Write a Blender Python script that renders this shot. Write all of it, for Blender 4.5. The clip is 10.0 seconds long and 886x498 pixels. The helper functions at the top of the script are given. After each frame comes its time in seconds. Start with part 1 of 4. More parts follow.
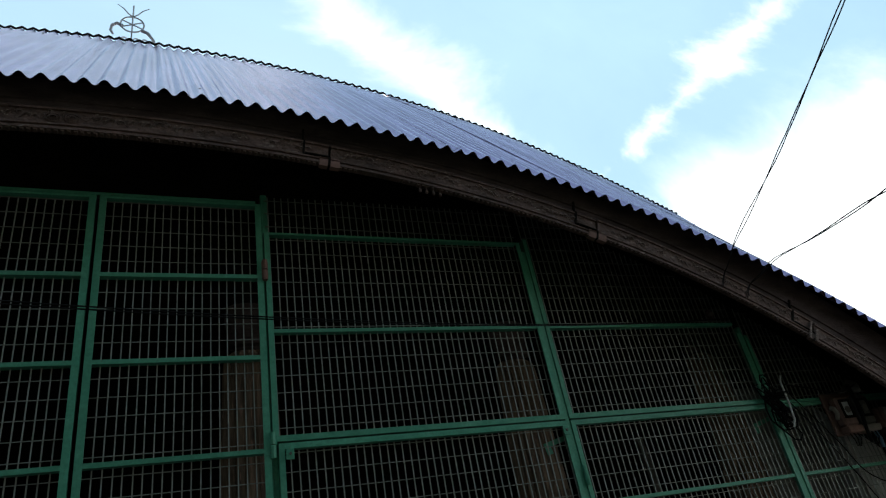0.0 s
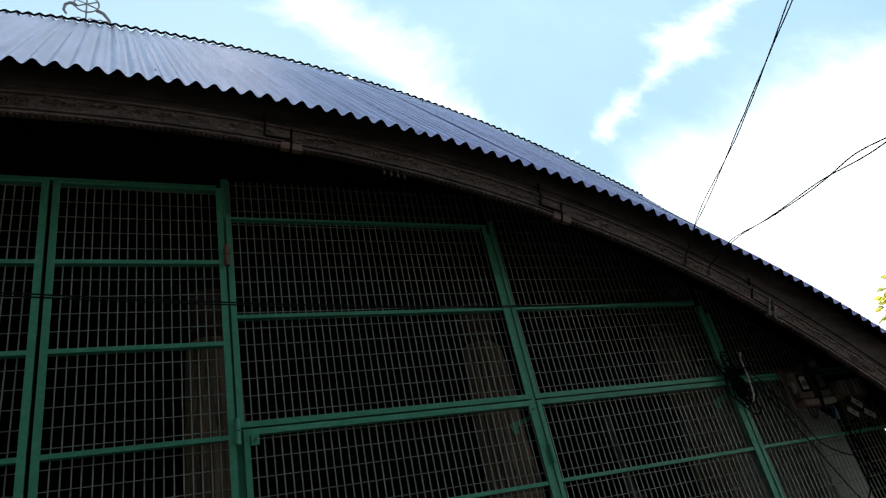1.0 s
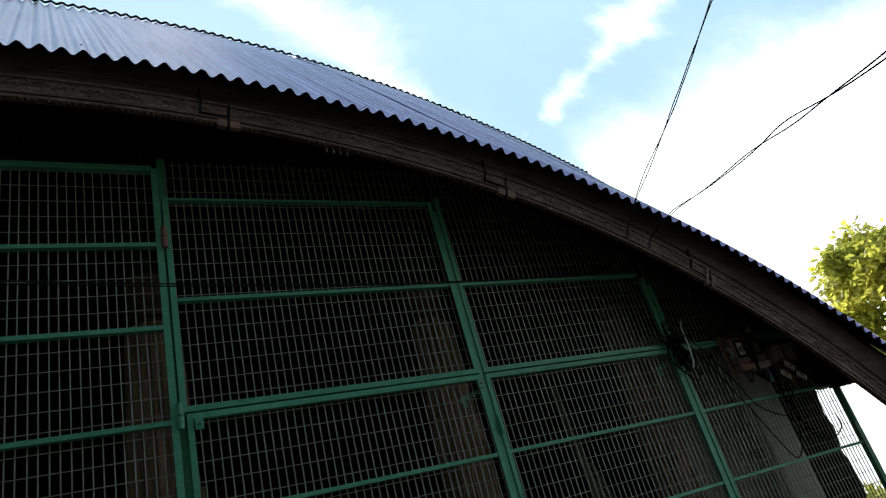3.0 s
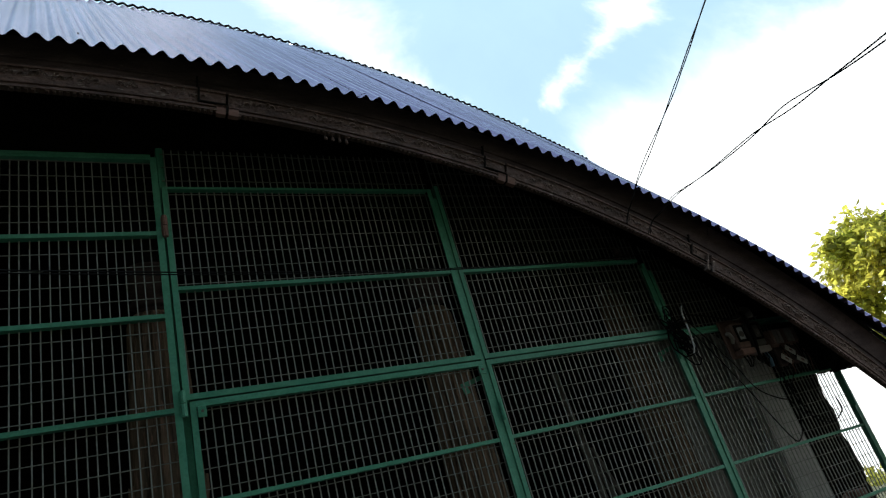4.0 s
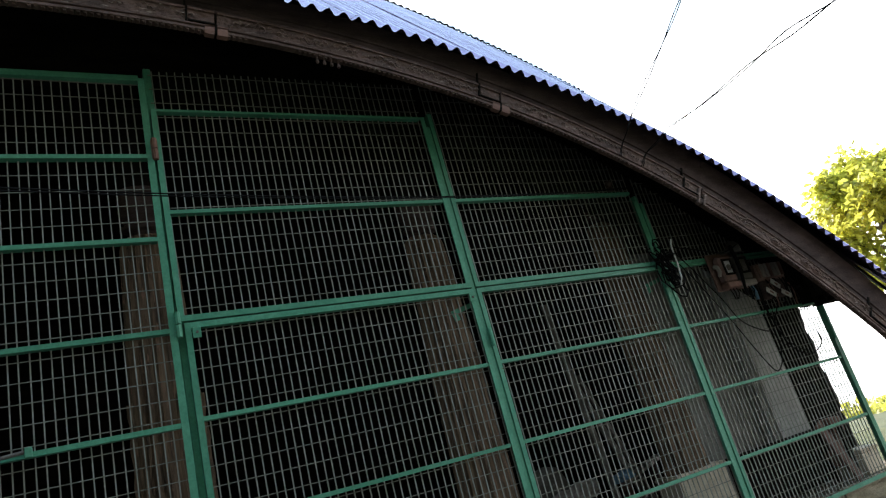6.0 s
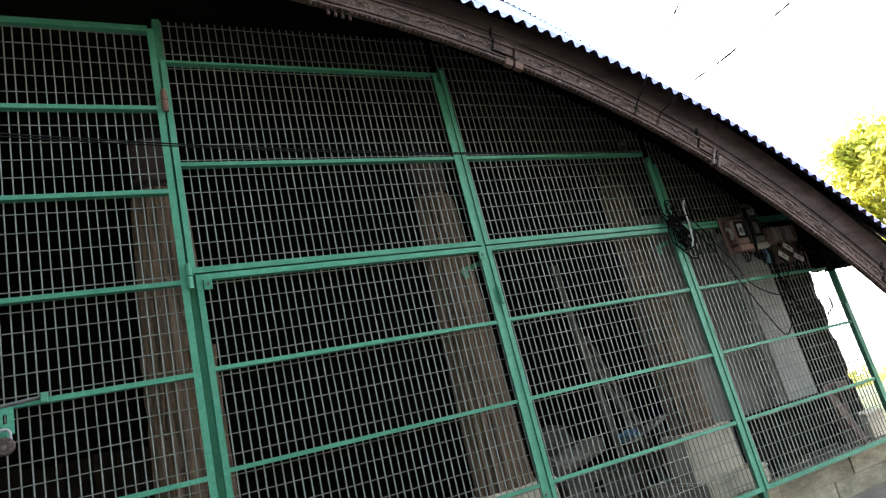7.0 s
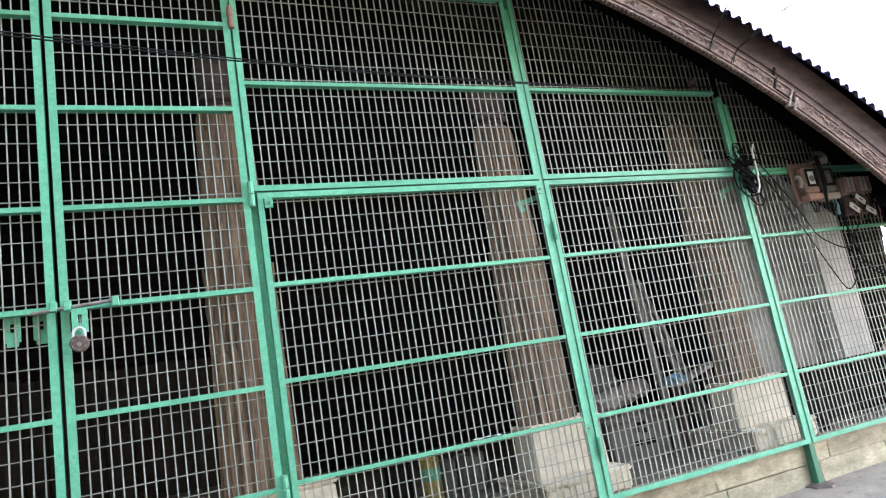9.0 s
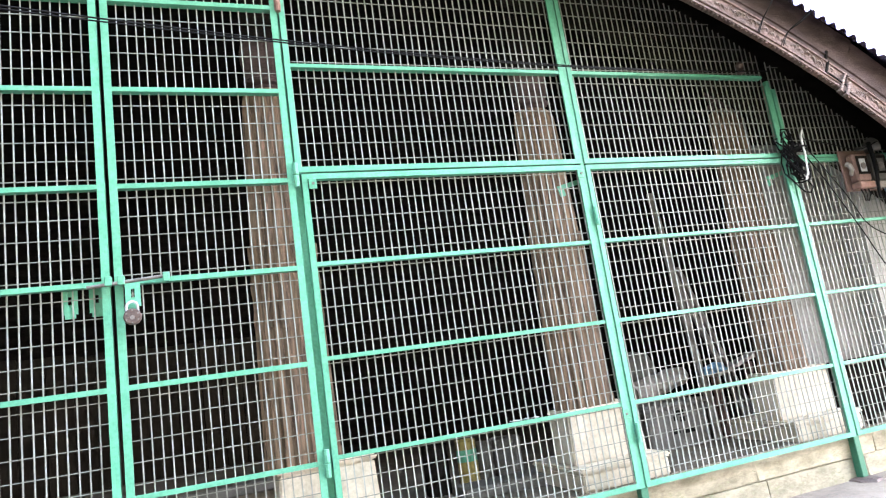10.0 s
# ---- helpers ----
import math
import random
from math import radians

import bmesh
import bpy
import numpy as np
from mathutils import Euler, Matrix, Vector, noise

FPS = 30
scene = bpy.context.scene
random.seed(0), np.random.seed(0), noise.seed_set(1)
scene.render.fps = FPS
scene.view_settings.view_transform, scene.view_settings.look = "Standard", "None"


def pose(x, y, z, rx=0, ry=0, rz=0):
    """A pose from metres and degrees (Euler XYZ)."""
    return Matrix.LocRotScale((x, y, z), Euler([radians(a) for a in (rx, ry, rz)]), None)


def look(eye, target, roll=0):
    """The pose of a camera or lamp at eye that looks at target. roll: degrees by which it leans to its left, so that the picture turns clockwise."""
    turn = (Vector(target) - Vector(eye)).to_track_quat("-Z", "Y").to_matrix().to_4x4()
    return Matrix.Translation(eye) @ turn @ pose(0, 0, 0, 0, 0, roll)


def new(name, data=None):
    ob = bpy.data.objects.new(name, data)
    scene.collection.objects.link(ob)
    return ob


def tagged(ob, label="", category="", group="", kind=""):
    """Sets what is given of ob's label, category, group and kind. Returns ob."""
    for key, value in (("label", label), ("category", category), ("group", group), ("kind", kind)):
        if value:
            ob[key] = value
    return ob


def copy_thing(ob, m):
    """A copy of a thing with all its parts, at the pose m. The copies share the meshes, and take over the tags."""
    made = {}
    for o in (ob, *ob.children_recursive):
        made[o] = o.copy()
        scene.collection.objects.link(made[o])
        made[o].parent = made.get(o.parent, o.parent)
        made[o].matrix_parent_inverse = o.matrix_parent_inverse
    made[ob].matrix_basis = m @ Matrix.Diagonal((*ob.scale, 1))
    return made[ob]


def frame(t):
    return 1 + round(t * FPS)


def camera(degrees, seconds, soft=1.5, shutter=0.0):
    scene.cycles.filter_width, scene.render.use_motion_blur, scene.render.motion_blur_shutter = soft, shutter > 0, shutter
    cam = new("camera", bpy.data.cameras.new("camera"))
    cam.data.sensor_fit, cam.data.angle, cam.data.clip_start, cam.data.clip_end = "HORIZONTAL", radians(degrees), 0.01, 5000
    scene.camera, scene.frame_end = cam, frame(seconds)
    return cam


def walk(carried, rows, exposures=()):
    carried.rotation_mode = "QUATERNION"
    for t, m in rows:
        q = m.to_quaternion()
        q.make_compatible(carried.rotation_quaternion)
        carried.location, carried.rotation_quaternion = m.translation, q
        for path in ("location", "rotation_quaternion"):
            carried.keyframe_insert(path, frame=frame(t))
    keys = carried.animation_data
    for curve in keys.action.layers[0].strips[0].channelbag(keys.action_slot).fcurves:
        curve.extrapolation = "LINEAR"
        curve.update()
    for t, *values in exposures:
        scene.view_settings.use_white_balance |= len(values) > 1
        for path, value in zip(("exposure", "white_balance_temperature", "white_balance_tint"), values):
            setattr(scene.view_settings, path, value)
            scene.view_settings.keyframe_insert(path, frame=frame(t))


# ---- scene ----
cam = camera(68.1, 10.0, soft=1.2)
PATH = [
    (0, (-0.436, -2.759, 1.024), (0.335, -1.183, 1.985), -11.2),
    (0.5, (-0.42, -2.763, 1.021), (0.389, -1.19, 1.955), -12.2),
    (1, (-0.406, -2.761, 1.017), (0.446, -1.193, 1.919), -13.0),
    (1.5, (-0.393, -2.763, 0.996), (0.501, -1.207, 1.88), -14.1),
    (2, (-0.384, -2.763, 0.995), (0.546, -1.216, 1.856), -14.9),
    (2.5, (-0.378, -2.757, 0.991), (0.59, -1.222, 1.832), -15.6),
    (4, (-0.374, -2.75, 0.98), (0.605, -1.197, 1.773), -16.4),
    (4.5, (-0.374, -2.748, 0.968), (0.608, -1.188, 1.743), -16.5),
    (5, (-0.375, -2.741, 0.944), (0.619, -1.17, 1.681), -16.3),
    (5.5, (-0.377, -2.748, 0.944), (0.617, -1.148, 1.616), -15.8),
    (7, (-0.379, -2.723, 0.91), (0.574, -1.044, 1.429), -14.0),
    (7.5, (-0.379, -2.719, 0.892), (0.544, -1.009, 1.362), -13.0),
    (8, (-0.389, -2.705, 0.883), (0.519, -0.974, 1.306), -11.8),
    (8.5, (-0.406, -2.69, 0.866), (0.439, -0.925, 1.279), -10.7),
    (9, (-0.411, -2.691, 0.874), (0.397, -0.9, 1.249), -9.8),
    (9.5, (-0.42, -2.693, 0.861), (0.35, -0.881, 1.217), -8.9),
    (10, (-0.442, -2.694, 0.849), (0.265, -0.857, 1.206), -8.4),
]
# ---- light ----
EXPOSURES = [(0, 0.28, 6330, 5), (2.7, 0.28, 6400, 5), (4.0, 0.28, 6480, 6), (5.0, 0.42, 6540, 8), (5.5, 0.82, 6560, 9), (7.0, 2.58, 6480, 12), (7.5, 2.92, 6500, 14),
             (8.0, 3.28, 6560, 15), (8.5, 3.62, 6600, 17), (9.0, 3.95, 6630, 19), (9.5, 4.28, 6650, 21), (10.0, 4.65, 6660, 22)]
walk(cam, [(t, look(eye, target, roll)) for t, eye, target, roll in PATH], EXPOSURES)

SUN_ELEV, SUN_AZ = radians(36), radians(8)      # azimuth from +y towards +x
world = bpy.data.worlds.new("sky")
scene.world = world
world.use_nodes = True


def node(tree, kind, **values):
    n = tree.nodes.new(kind)
    for key, value in values.items():
        n.inputs[key.replace("_", " ")].default_value = value
    return n


def build_sky():
    t = world.node_tree
    t.nodes.clear()
    out = t.nodes.new("ShaderNodeOutputWorld")
    sky = t.nodes.new("ShaderNodeTexSky")
    sky.sky_type, sky.sun_disc = "NISHITA", False
    sky.sun_elevation, sky.sun_rotation = SUN_ELEV, SUN_AZ
    sky.air_density, sky.dust_density, sky.ozone_density = 1.0, 0.3, 2.5
    b1 = node(t, "ShaderNodeBackground", Strength=0.15)
    t.links.new(sky.outputs[0], b1.inputs[0])
    b2 = node(t, "ShaderNodeBackground", Color=(0.97, 0.98, 1.0, 1))
    tc = t.nodes.new("ShaderNodeTexCoord")

    def math_node(op, a, b=0.0, c=0.0):
        n = t.nodes.new("ShaderNodeMath")
        n.operation = op
        for k, v in enumerate((a, b, c)):
            if isinstance(v, (int, float)):
                n.inputs[k].default_value = v
            else:
                t.links.new(v, n.inputs[k])
        return n.outputs[0]

    def along(way):
        n = t.nodes.new("ShaderNodeVectorMath")
        n.operation = "DOT_PRODUCT"
        n.inputs[1].default_value = way
        t.links.new(tc.outputs["Generated"], n.inputs[0])
        return n.outputs["Value"]

    def smooth(v, a, b):
        n = t.nodes.new("ShaderNodeMapRange")
        n.interpolation_type = "SMOOTHSTEP"
        n.inputs[1].default_value, n.inputs[2].default_value = a, b
        t.links.new(v, n.inputs[0])
        return n.outputs[0]
    mp = t.nodes.new("ShaderNodeMapping")
    mp.inputs["Rotation"].default_value = (0.5, 0.35, 0.6)
    mp.inputs["Scale"].default_value = (1.0, 2.2, 1.5)
    t.links.new(tc.outputs["Generated"], mp.inputs[0])
    ns = node(t, "ShaderNodeTexNoise", Scale=2.6, Detail=7.0, Roughness=0.58, Distortion=0.4)
    t.links.new(mp.outputs[0], ns.inputs["Vector"])
    rag = math_node("MULTIPLY", math_node("SUBTRACT", ns.outputs["Fac"], 0.5), 0.27)
    # two long cloud streaks, and bright haze low down
    masks = []
    for p, q, wide, soft in (((0.211, 0.609, 0.764), (0.357, 0.655, 0.665), -0.004, 0.070), ((0.703, 0.384, 0.599), (0.630, 0.550, 0.548), -0.003, 0.036)):
        nrm = Vector(p).cross(Vector(q)).normalized()
        off = math_node("ABSOLUTE", along(nrm))
        masks.append(smooth(math_node("SUBTRACT", math_node("ADD", rag, wide), off), -soft, soft * 0.4))
    sep = t.nodes.new("ShaderNodeSeparateXYZ")
    t.links.new(tc.outputs["Generated"], sep.inputs[0])
    masks.append(smooth(math_node("SUBTRACT", math_node("ADD", rag, 0.43), sep.outputs[2]), -0.10, 0.06))
    cloud = math_node("MAXIMUM", math_node("MAXIMUM", masks[0], masks[1]), masks[2])
    # clouds shine on the sun's side
    glow = smooth(along(tuple(sun_way)), -0.5, 0.75)
    t.links.new(math_node("ADD", math_node("MULTIPLY", glow, 0.52), 0.90), b2.inputs["Strength"])
    mix = t.nodes.new("ShaderNodeMixShader")
    t.links.new(cloud, mix.inputs[0])
    veil = node(t, "ShaderNodeBackground", Color=(0.57, 0.81, 1.0, 1))
    t.links.new(math_node("ADD", math_node("MULTIPLY", glow, 0.48), 0.48), veil.inputs["Strength"])
    thin = t.nodes.new("ShaderNodeMixShader")
    t.links.new(math_node("ADD", math_node("MULTIPLY", ns.outputs["Fac"], 0.5), 0.54), thin.inputs[0])
    t.links.new(b1.outputs[0], thin.inputs[1]), t.links.new(veil.outputs[0], thin.inputs[2])
    t.links.new(thin.outputs[0], mix.inputs[1]), t.links.new(b2.outputs[0], mix.inputs[2])
    t.links.new(mix.outputs[0], out.inputs[0])


sun_way = Vector((math.sin(SUN_AZ) * math.cos(SUN_ELEV), math.cos(SUN_AZ) * math.cos(SUN_ELEV), math.sin(SUN_ELEV)))
build_sky()
sun = new("sun", bpy.data.lights.new("sun", "SUN"))
sun.data.energy, sun.data.angle, sun.data.color = 5.0, radians(0.6), (1.0, 0.93, 0.82)
sun.matrix_world = look(sun_way * 30, (0, 0, 0))


# ---- materials ----
def material(name, a, b, rough=0.7, metal=0.0, scale=6.0, grain=60.0, bump=0.2, stretch=(1, 1, 1), spot=None, spot_at=0.62, vary=0.0, spec=0.4, carve=0.0):
    """Two tones by a large noise, a fine grain in relief, worn spots of a third colour, and a tone of its own for each piece."""
    m = bpy.data.materials.new(name)
    m.use_nodes = True
    t = m.node_tree
    p = t.nodes["Principled BSDF"]
    p.inputs["Roughness"].default_value, p.inputs["Metallic"].default_value = rough, metal
    p.inputs["Specular IOR Level"].default_value = spec
    tc = t.nodes.new("ShaderNodeTexCoord")
    mp = t.nodes.new("ShaderNodeMapping")
    mp.inputs["Scale"].default_value = stretch
    t.links.new(tc.outputs["Object"], mp.inputs[0])
    big = node(t, "ShaderNodeTexNoise", Scale=scale, Detail=5.0, Roughness=0.6)
    fine = node(t, "ShaderNodeTexNoise", Scale=grain, Detail=4.0, Roughness=0.65)
    for n in (big, fine):
        t.links.new(mp.outputs[0], n.inputs["Vector"])
    ramp = t.nodes.new("ShaderNodeValToRGB")
    ramp.color_ramp.elements[0].position, ramp.color_ramp.elements[1].position = 0.32, 0.68
    ramp.color_ramp.elements[0].color, ramp.color_ramp.elements[1].color = (*a, 1), (*b, 1)
    t.links.new(big.outputs["Fac"], ramp.inputs[0])
    col = ramp.outputs[0]
    dirt = t.nodes.new("ShaderNodeMix")
    dirt.data_type, dirt.blend_type = "RGBA", "MULTIPLY"
    dirt.inputs[0].default_value = 0.45
    t.links.new(col, dirt.inputs[6])
    g = t.nodes.new("ShaderNodeValToRGB")
    g.color_ramp.elements[0].position, g.color_ramp.elements[1].position = 0.3, 0.62
    g.color_ramp.elements[0].color = (0.45, 0.45, 0.45, 1)
    t.links.new(fine.outputs["Fac"], g.inputs[0]), t.links.new(g.outputs[0], dirt.inputs[7])
    col = dirt.outputs[2]
    if spot:
        sn = node(t, "ShaderNodeTexNoise", Scale=scale * 3.1, Detail=7.0, Roughness=0.7)
        t.links.new(mp.outputs[0], sn.inputs["Vector"])
        r = t.nodes.new("ShaderNodeMapRange")
        r.inputs[1].default_value, r.inputs[2].default_value = spot_at, spot_at + 0.05
        t.links.new(sn.outputs["Fac"], r.inputs[0])
        mx = t.nodes.new("ShaderNodeMix")
        mx.data_type = "RGBA"
        mx.inputs[7].default_value = (*spot, 1)
        t.links.new(r.outputs[0], mx.inputs[0]), t.links.new(col, mx.inputs[6])
        col = mx.outputs[2]
    if vary:
        info = t.nodes.new("ShaderNodeObjectInfo")
        r = t.nodes.new("ShaderNodeMapRange")
        r.inputs[3].default_value, r.inputs[4].default_value = 1 - vary, 1 + vary
        t.links.new(info.outputs["Random"], r.inputs[0])
        hs = t.nodes.new("ShaderNodeHueSaturation")
        t.links.new(r.outputs[0], hs.inputs["Value"]), t.links.new(col, hs.inputs["Color"])
        col = hs.outputs[0]
    t.links.new(col, p.inputs["Base Color"])
    bm_ = node(t, "ShaderNodeBump", Strength=bump, Distance=0.004)
    t.links.new(fine.outputs["Fac"], bm_.inputs["Height"])
    if carve:
        cell = node(t, "ShaderNodeTexVoronoi", Scale=carve)
        cell.feature = "SMOOTH_F1"
        warp = t.nodes.new("ShaderNodeVectorMath")
        warp.operation = "MULTIPLY_ADD"
        warp.inputs[1].default_value = (0.03, 0.03, 0.03)
        t.links.new(big.outputs["Color"], warp.inputs[0]), t.links.new(tc.outputs["Object"], warp.inputs[2])
        t.links.new(warp.outputs[0], cell.inputs["Vector"])
        relief = node(t, "ShaderNodeBump", Strength=0.8, Distance=0.012)
        t.links.new(cell.outputs["Distance"], relief.inputs["Height"]), t.links.new(relief.outputs[0], bm_.inputs["Normal"])
    t.links.new(bm_.outputs[0], p.inputs["Normal"])
    return m


GREEN = material("green_paint", (0.068, 0.285, 0.185), (0.108, 0.350, 0.234), 0.45, 0, 9, 90, 0.3, spot=(0.13, 0.14, 0.085), spot_at=0.655, vary=0.10, spec=0.25)
GREEN_DARK = material("dark_green_paint", (0.02, 0.12, 0.07), (0.03, 0.16, 0.09), 0.5, 0, 5, 90, 0.15, spot=(0.10, 0.08, 0.05), spot_at=0.68)
WIRE = material("galvanised_wire", (0.235, 0.25, 0.228), (0.34, 0.362, 0.33), 0.5, 0.2, 9, 120, 0.1, spot=(0.20, 0.24, 0.17), spot_at=0.62)
# Darker copy of WIRE: the cross wires' shadowed look is put into the colour.
CROSS = material("shaded_wire", (0.15, 0.16, 0.142), (0.25, 0.262, 0.237), 0.6, 0.2, 9, 120, 0.1)
GREYWOOD = material("grey_board", (0.11, 0.10, 0.09), (0.19, 0.175, 0.16), 0.85, 0, 5, 35, 0.5, (4, 4, 0.6), vary=0.15)
ZINC = material("corrugated_zinc", (0.200, 0.158, 0.300), (0.350, 0.288, 0.480), 0.27, 0.75, 1.6, 16, 0.10, (5, 0.5, 0.5), spot=(0.30, 0.27, 0.26), spot_at=0.72, vary=0.05)
CARVED = material("weathered_carved_wood", (0.055, 0.033, 0.029), (0.150, 0.090, 0.076), 0.8, 0, 7, 60, 0.8, (1, 1, 3), spot=(0.21, 0.165, 0.14), spot_at=0.62, vary=0.14)
RELIEF = material("carved_relief_wood", (0.060, 0.035, 0.030), (0.150, 0.092, 0.078), 0.8, 0, 7, 60, 0.8, (1, 1, 3), spot=(0.22, 0.175, 0.15), spot_at=0.60, vary=0.14, carve=42.0)
# Darker copy of CARVED: shade under roof and eaves is put into the colour.
UPPERWOOD = material("shaded_brown_wood", (0.040, 0.028, 0.028), (0.092, 0.066, 0.065), 0.85, 0, 5, 50, 0.8, (1, 1, 3), spot=(0.14, 0.11, 0.10), spot_at=0.64, vary=0.15, spec=0.15)
# Near-black wood: the deep shade of the hall is put into this colour.
DARKWOOD_SHADE = material("dark_wood_shade", (0.006, 0.0055, 0.005), (0.015, 0.013, 0.012), 0.95, 0, 4, 40, 0.5, (1, 1, 4), vary=0.15, spec=0.05)
REDWOOD = material("reddish_wood", (0.15, 0.080, 0.066), (0.235, 0.128, 0.105), 0.75, 0, 8, 60, 0.4, vary=0.15)
SCROLL = material("worn_carving", (0.075, 0.048, 0.042), (0.185, 0.125, 0.108), 0.75, 0, 14, 70, 0.8, (1, 1, 3), spot=(0.36, 0.29, 0.25), spot_at=0.56, vary=0.14)
COLUMN = material("old_column_wood", (0.034, 0.022, 0.014), (0.205, 0.136, 0.086), 0.8, 0, 6, 22, 1.0, (6, 6, 0.7), spot=(0.19, 0.108, 0.074), spot_at=0.57, vary=0.1)
CEMENT = material("whitewashed_concrete", (0.44, 0.385, 0.30), (0.61, 0.545, 0.44), 0.85, 0, 5, 45, 0.4, spot=(0.36, 0.31, 0.24), spot_at=0.63, vary=0.06)
BLOCK = material("worn_block", (0.20, 0.18, 0.125), (0.40, 0.36, 0.27), 0.9, 0, 7, 38, 0.8, (1, 1, 2.2), spot=(0.24, 0.23, 0.15), spot_at=0.57, vary=0.14)
MORTAR = material("mortar", (0.26, 0.23, 0.19), (0.36, 0.32, 0.26), 0.95, 0, 9, 70, 0.5)
# Dark stone for the unseen light-blocking walls, kept low in bounce.
BLOCKER = material("dark_light_blocker", (0.020, 0.023, 0.017), (0.042, 0.045, 0.033), 0.95, 0, 2, 40, 0.5, spot=(0.11, 0.10, 0.08), spot_at=0.66)
SLAB = material("concrete_slab", (0.122, 0.098, 0.079), (0.205, 0.166, 0.137), 0.9, 0, 5, 50, 0.8, spot=(0.09, 0.076, 0.064), spot_at=0.58)
FLOOR = material("dusty_floor", (0.078, 0.066, 0.050), (0.13, 0.112, 0.086), 0.9, 0, 3, 60, 0.3, spot=(0.15, 0.14, 0.13), spot_at=0.6)
PLASTER = material("grey_plaster", (0.32, 0.315, 0.31), (0.52, 0.51, 0.50), 0.9, 0, 1.6, 45, 0.25, spot=(0.25, 0.24, 0.22), spot_at=0.63)
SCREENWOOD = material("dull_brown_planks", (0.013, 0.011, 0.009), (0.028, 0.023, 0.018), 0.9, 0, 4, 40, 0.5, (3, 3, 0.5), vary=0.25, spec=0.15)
PARTITION = material("stained_grey_wall", (0.125, 0.122, 0.115), (0.23, 0.222, 0.21), 0.9, 0, 2.2, 40, 0.35, spot=(0.13, 0.125, 0.11), spot_at=0.6)
STEEL = material("dull_steel", (0.11, 0.10, 0.095), (0.20, 0.185, 0.175), 0.55, 0.5, 30, 200, 0.1, spot=(0.22, 0.13, 0.08), spot_at=0.64)
PALEMETAL = material("pale_galvanised_metal", (0.36, 0.37, 0.40), (0.48, 0.49, 0.52), 0.7, 0.1, 30, 200, 0.1, spot=(0.30, 0.28, 0.27), spot_at=0.64)
LOCKMAT = material("rusty_padlock", (0.065, 0.045, 0.042), (0.11, 0.08, 0.074), 0.6, 0.3, 60, 250, 0.2, spot=(0.14, 0.08, 0.06), spot_at=0.6)
BLACK = material("black_cable", (0.005, 0.005, 0.006), (0.010, 0.010, 0.011), 0.85, 0, 20, 150, 0.05, spec=0.08)
WHITEPVC = material("white_plastic", (0.42, 0.42, 0.405), (0.56, 0.56, 0.54), 0.45, 0, 10, 120, 0.05, spot=(0.42, 0.40, 0.36), spot_at=0.68)
METER = material("brown_meter_board", (0.105, 0.060, 0.052), (0.21, 0.128, 0.110), 0.75, 0, 10, 90, 0.3, spot=(0.26, 0.19, 0.15), spot_at=0.64)
GREYBOX = material("grey_crate", (0.062, 0.061, 0.056), (0.115, 0.111, 0.102), 0.7, 0, 6, 80, 0.2, spot=(0.14, 0.14, 0.13), spot_at=0.62)
SACK = material("woven_sack", (0.19, 0.17, 0.16), (0.28, 0.25, 0.235), 0.85, 0, 8, 110, 0.5, spot=(0.27, 0.22, 0.20), spot_at=0.63)
BLUE = material("blue_plastic", (0.10, 0.22, 0.36), (0.16, 0.30, 0.44), 0.5, 0, 8, 80, 0.1)
YELLOW = material("yellow_label", (0.22, 0.17, 0.05), (0.28, 0.22, 0.07), 0.6, 0, 12, 80, 0.1)
BARK = material("bark", (0.10, 0.08, 0.06), (0.17, 0.13, 0.10), 0.9, 0, 6, 40, 0.7, (3, 3, 1))
EARTH = material("grass_and_earth", (0.032, 0.044, 0.011), (0.062, 0.070, 0.018), 0.95, 0, 0.8, 25, 0.6, spot=(0.09, 0.076, 0.052), spot_at=0.62)


def leaf_material():
    m = material("sunlit_leaves", (0.28, 0.31, 0.045), (0.54, 0.49, 0.095), 0.5, 0, 0.9, 12, 0.1)
    t = m.node_tree
    p = t.nodes["Principled BSDF"]
    geo = t.nodes.new("ShaderNodeNewGeometry")
    hs = t.nodes.new("ShaderNodeHueSaturation")
    r = t.nodes.new("ShaderNodeMapRange")
    r.inputs[3].default_value, r.inputs[4].default_value = 0.55, 1.35
    t.links.new(geo.outputs["Random Per Island"], r.inputs[0]), t.links.new(r.outputs[0], hs.inputs["Value"])
    src = p.inputs["Base Color"].links[0].from_socket
    t.links.new(src, hs.inputs["Color"]), t.links.new(hs.outputs[0], p.inputs["Base Color"])
    tr = t.nodes.new("ShaderNodeBsdfTranslucent")
    glow = t.nodes.new("ShaderNodeHueSaturation")
    glow.inputs["Value"].default_value = 1.65
    t.links.new(hs.outputs[0], glow.inputs["Color"]), t.links.new(glow.outputs[0], tr.inputs[0])
    mx = t.nodes.new("ShaderNodeMixShader")
    mx.inputs[0].default_value = 0.6
    out = t.nodes["Material Output"]
    t.links.new(p.outputs[0], mx.inputs[1]), t.links.new(tr.outputs[0], mx.inputs[2]), t.links.new(mx.outputs[0], out.inputs[0])
    return m


LEAF = leaf_material()


# ---- mesh helpers ----
def part(name, bm, mat, parent=None, label="", smooth=False):
    """One mesh object from a bmesh, under its thing."""
    bmesh.ops.recalc_face_normals(bm, faces=bm.faces)
    me = bpy.data.meshes.new(name)
    bm.to_mesh(me)
    bm.free()
    me.materials.append(mat)
    if smooth:
        me.polygons.foreach_set("use_smooth", [True] * len(me.polygons))
    ob = new(name, me)
    if parent:
        ob.parent = parent
    if label:
        ob["label"] = label
    return ob


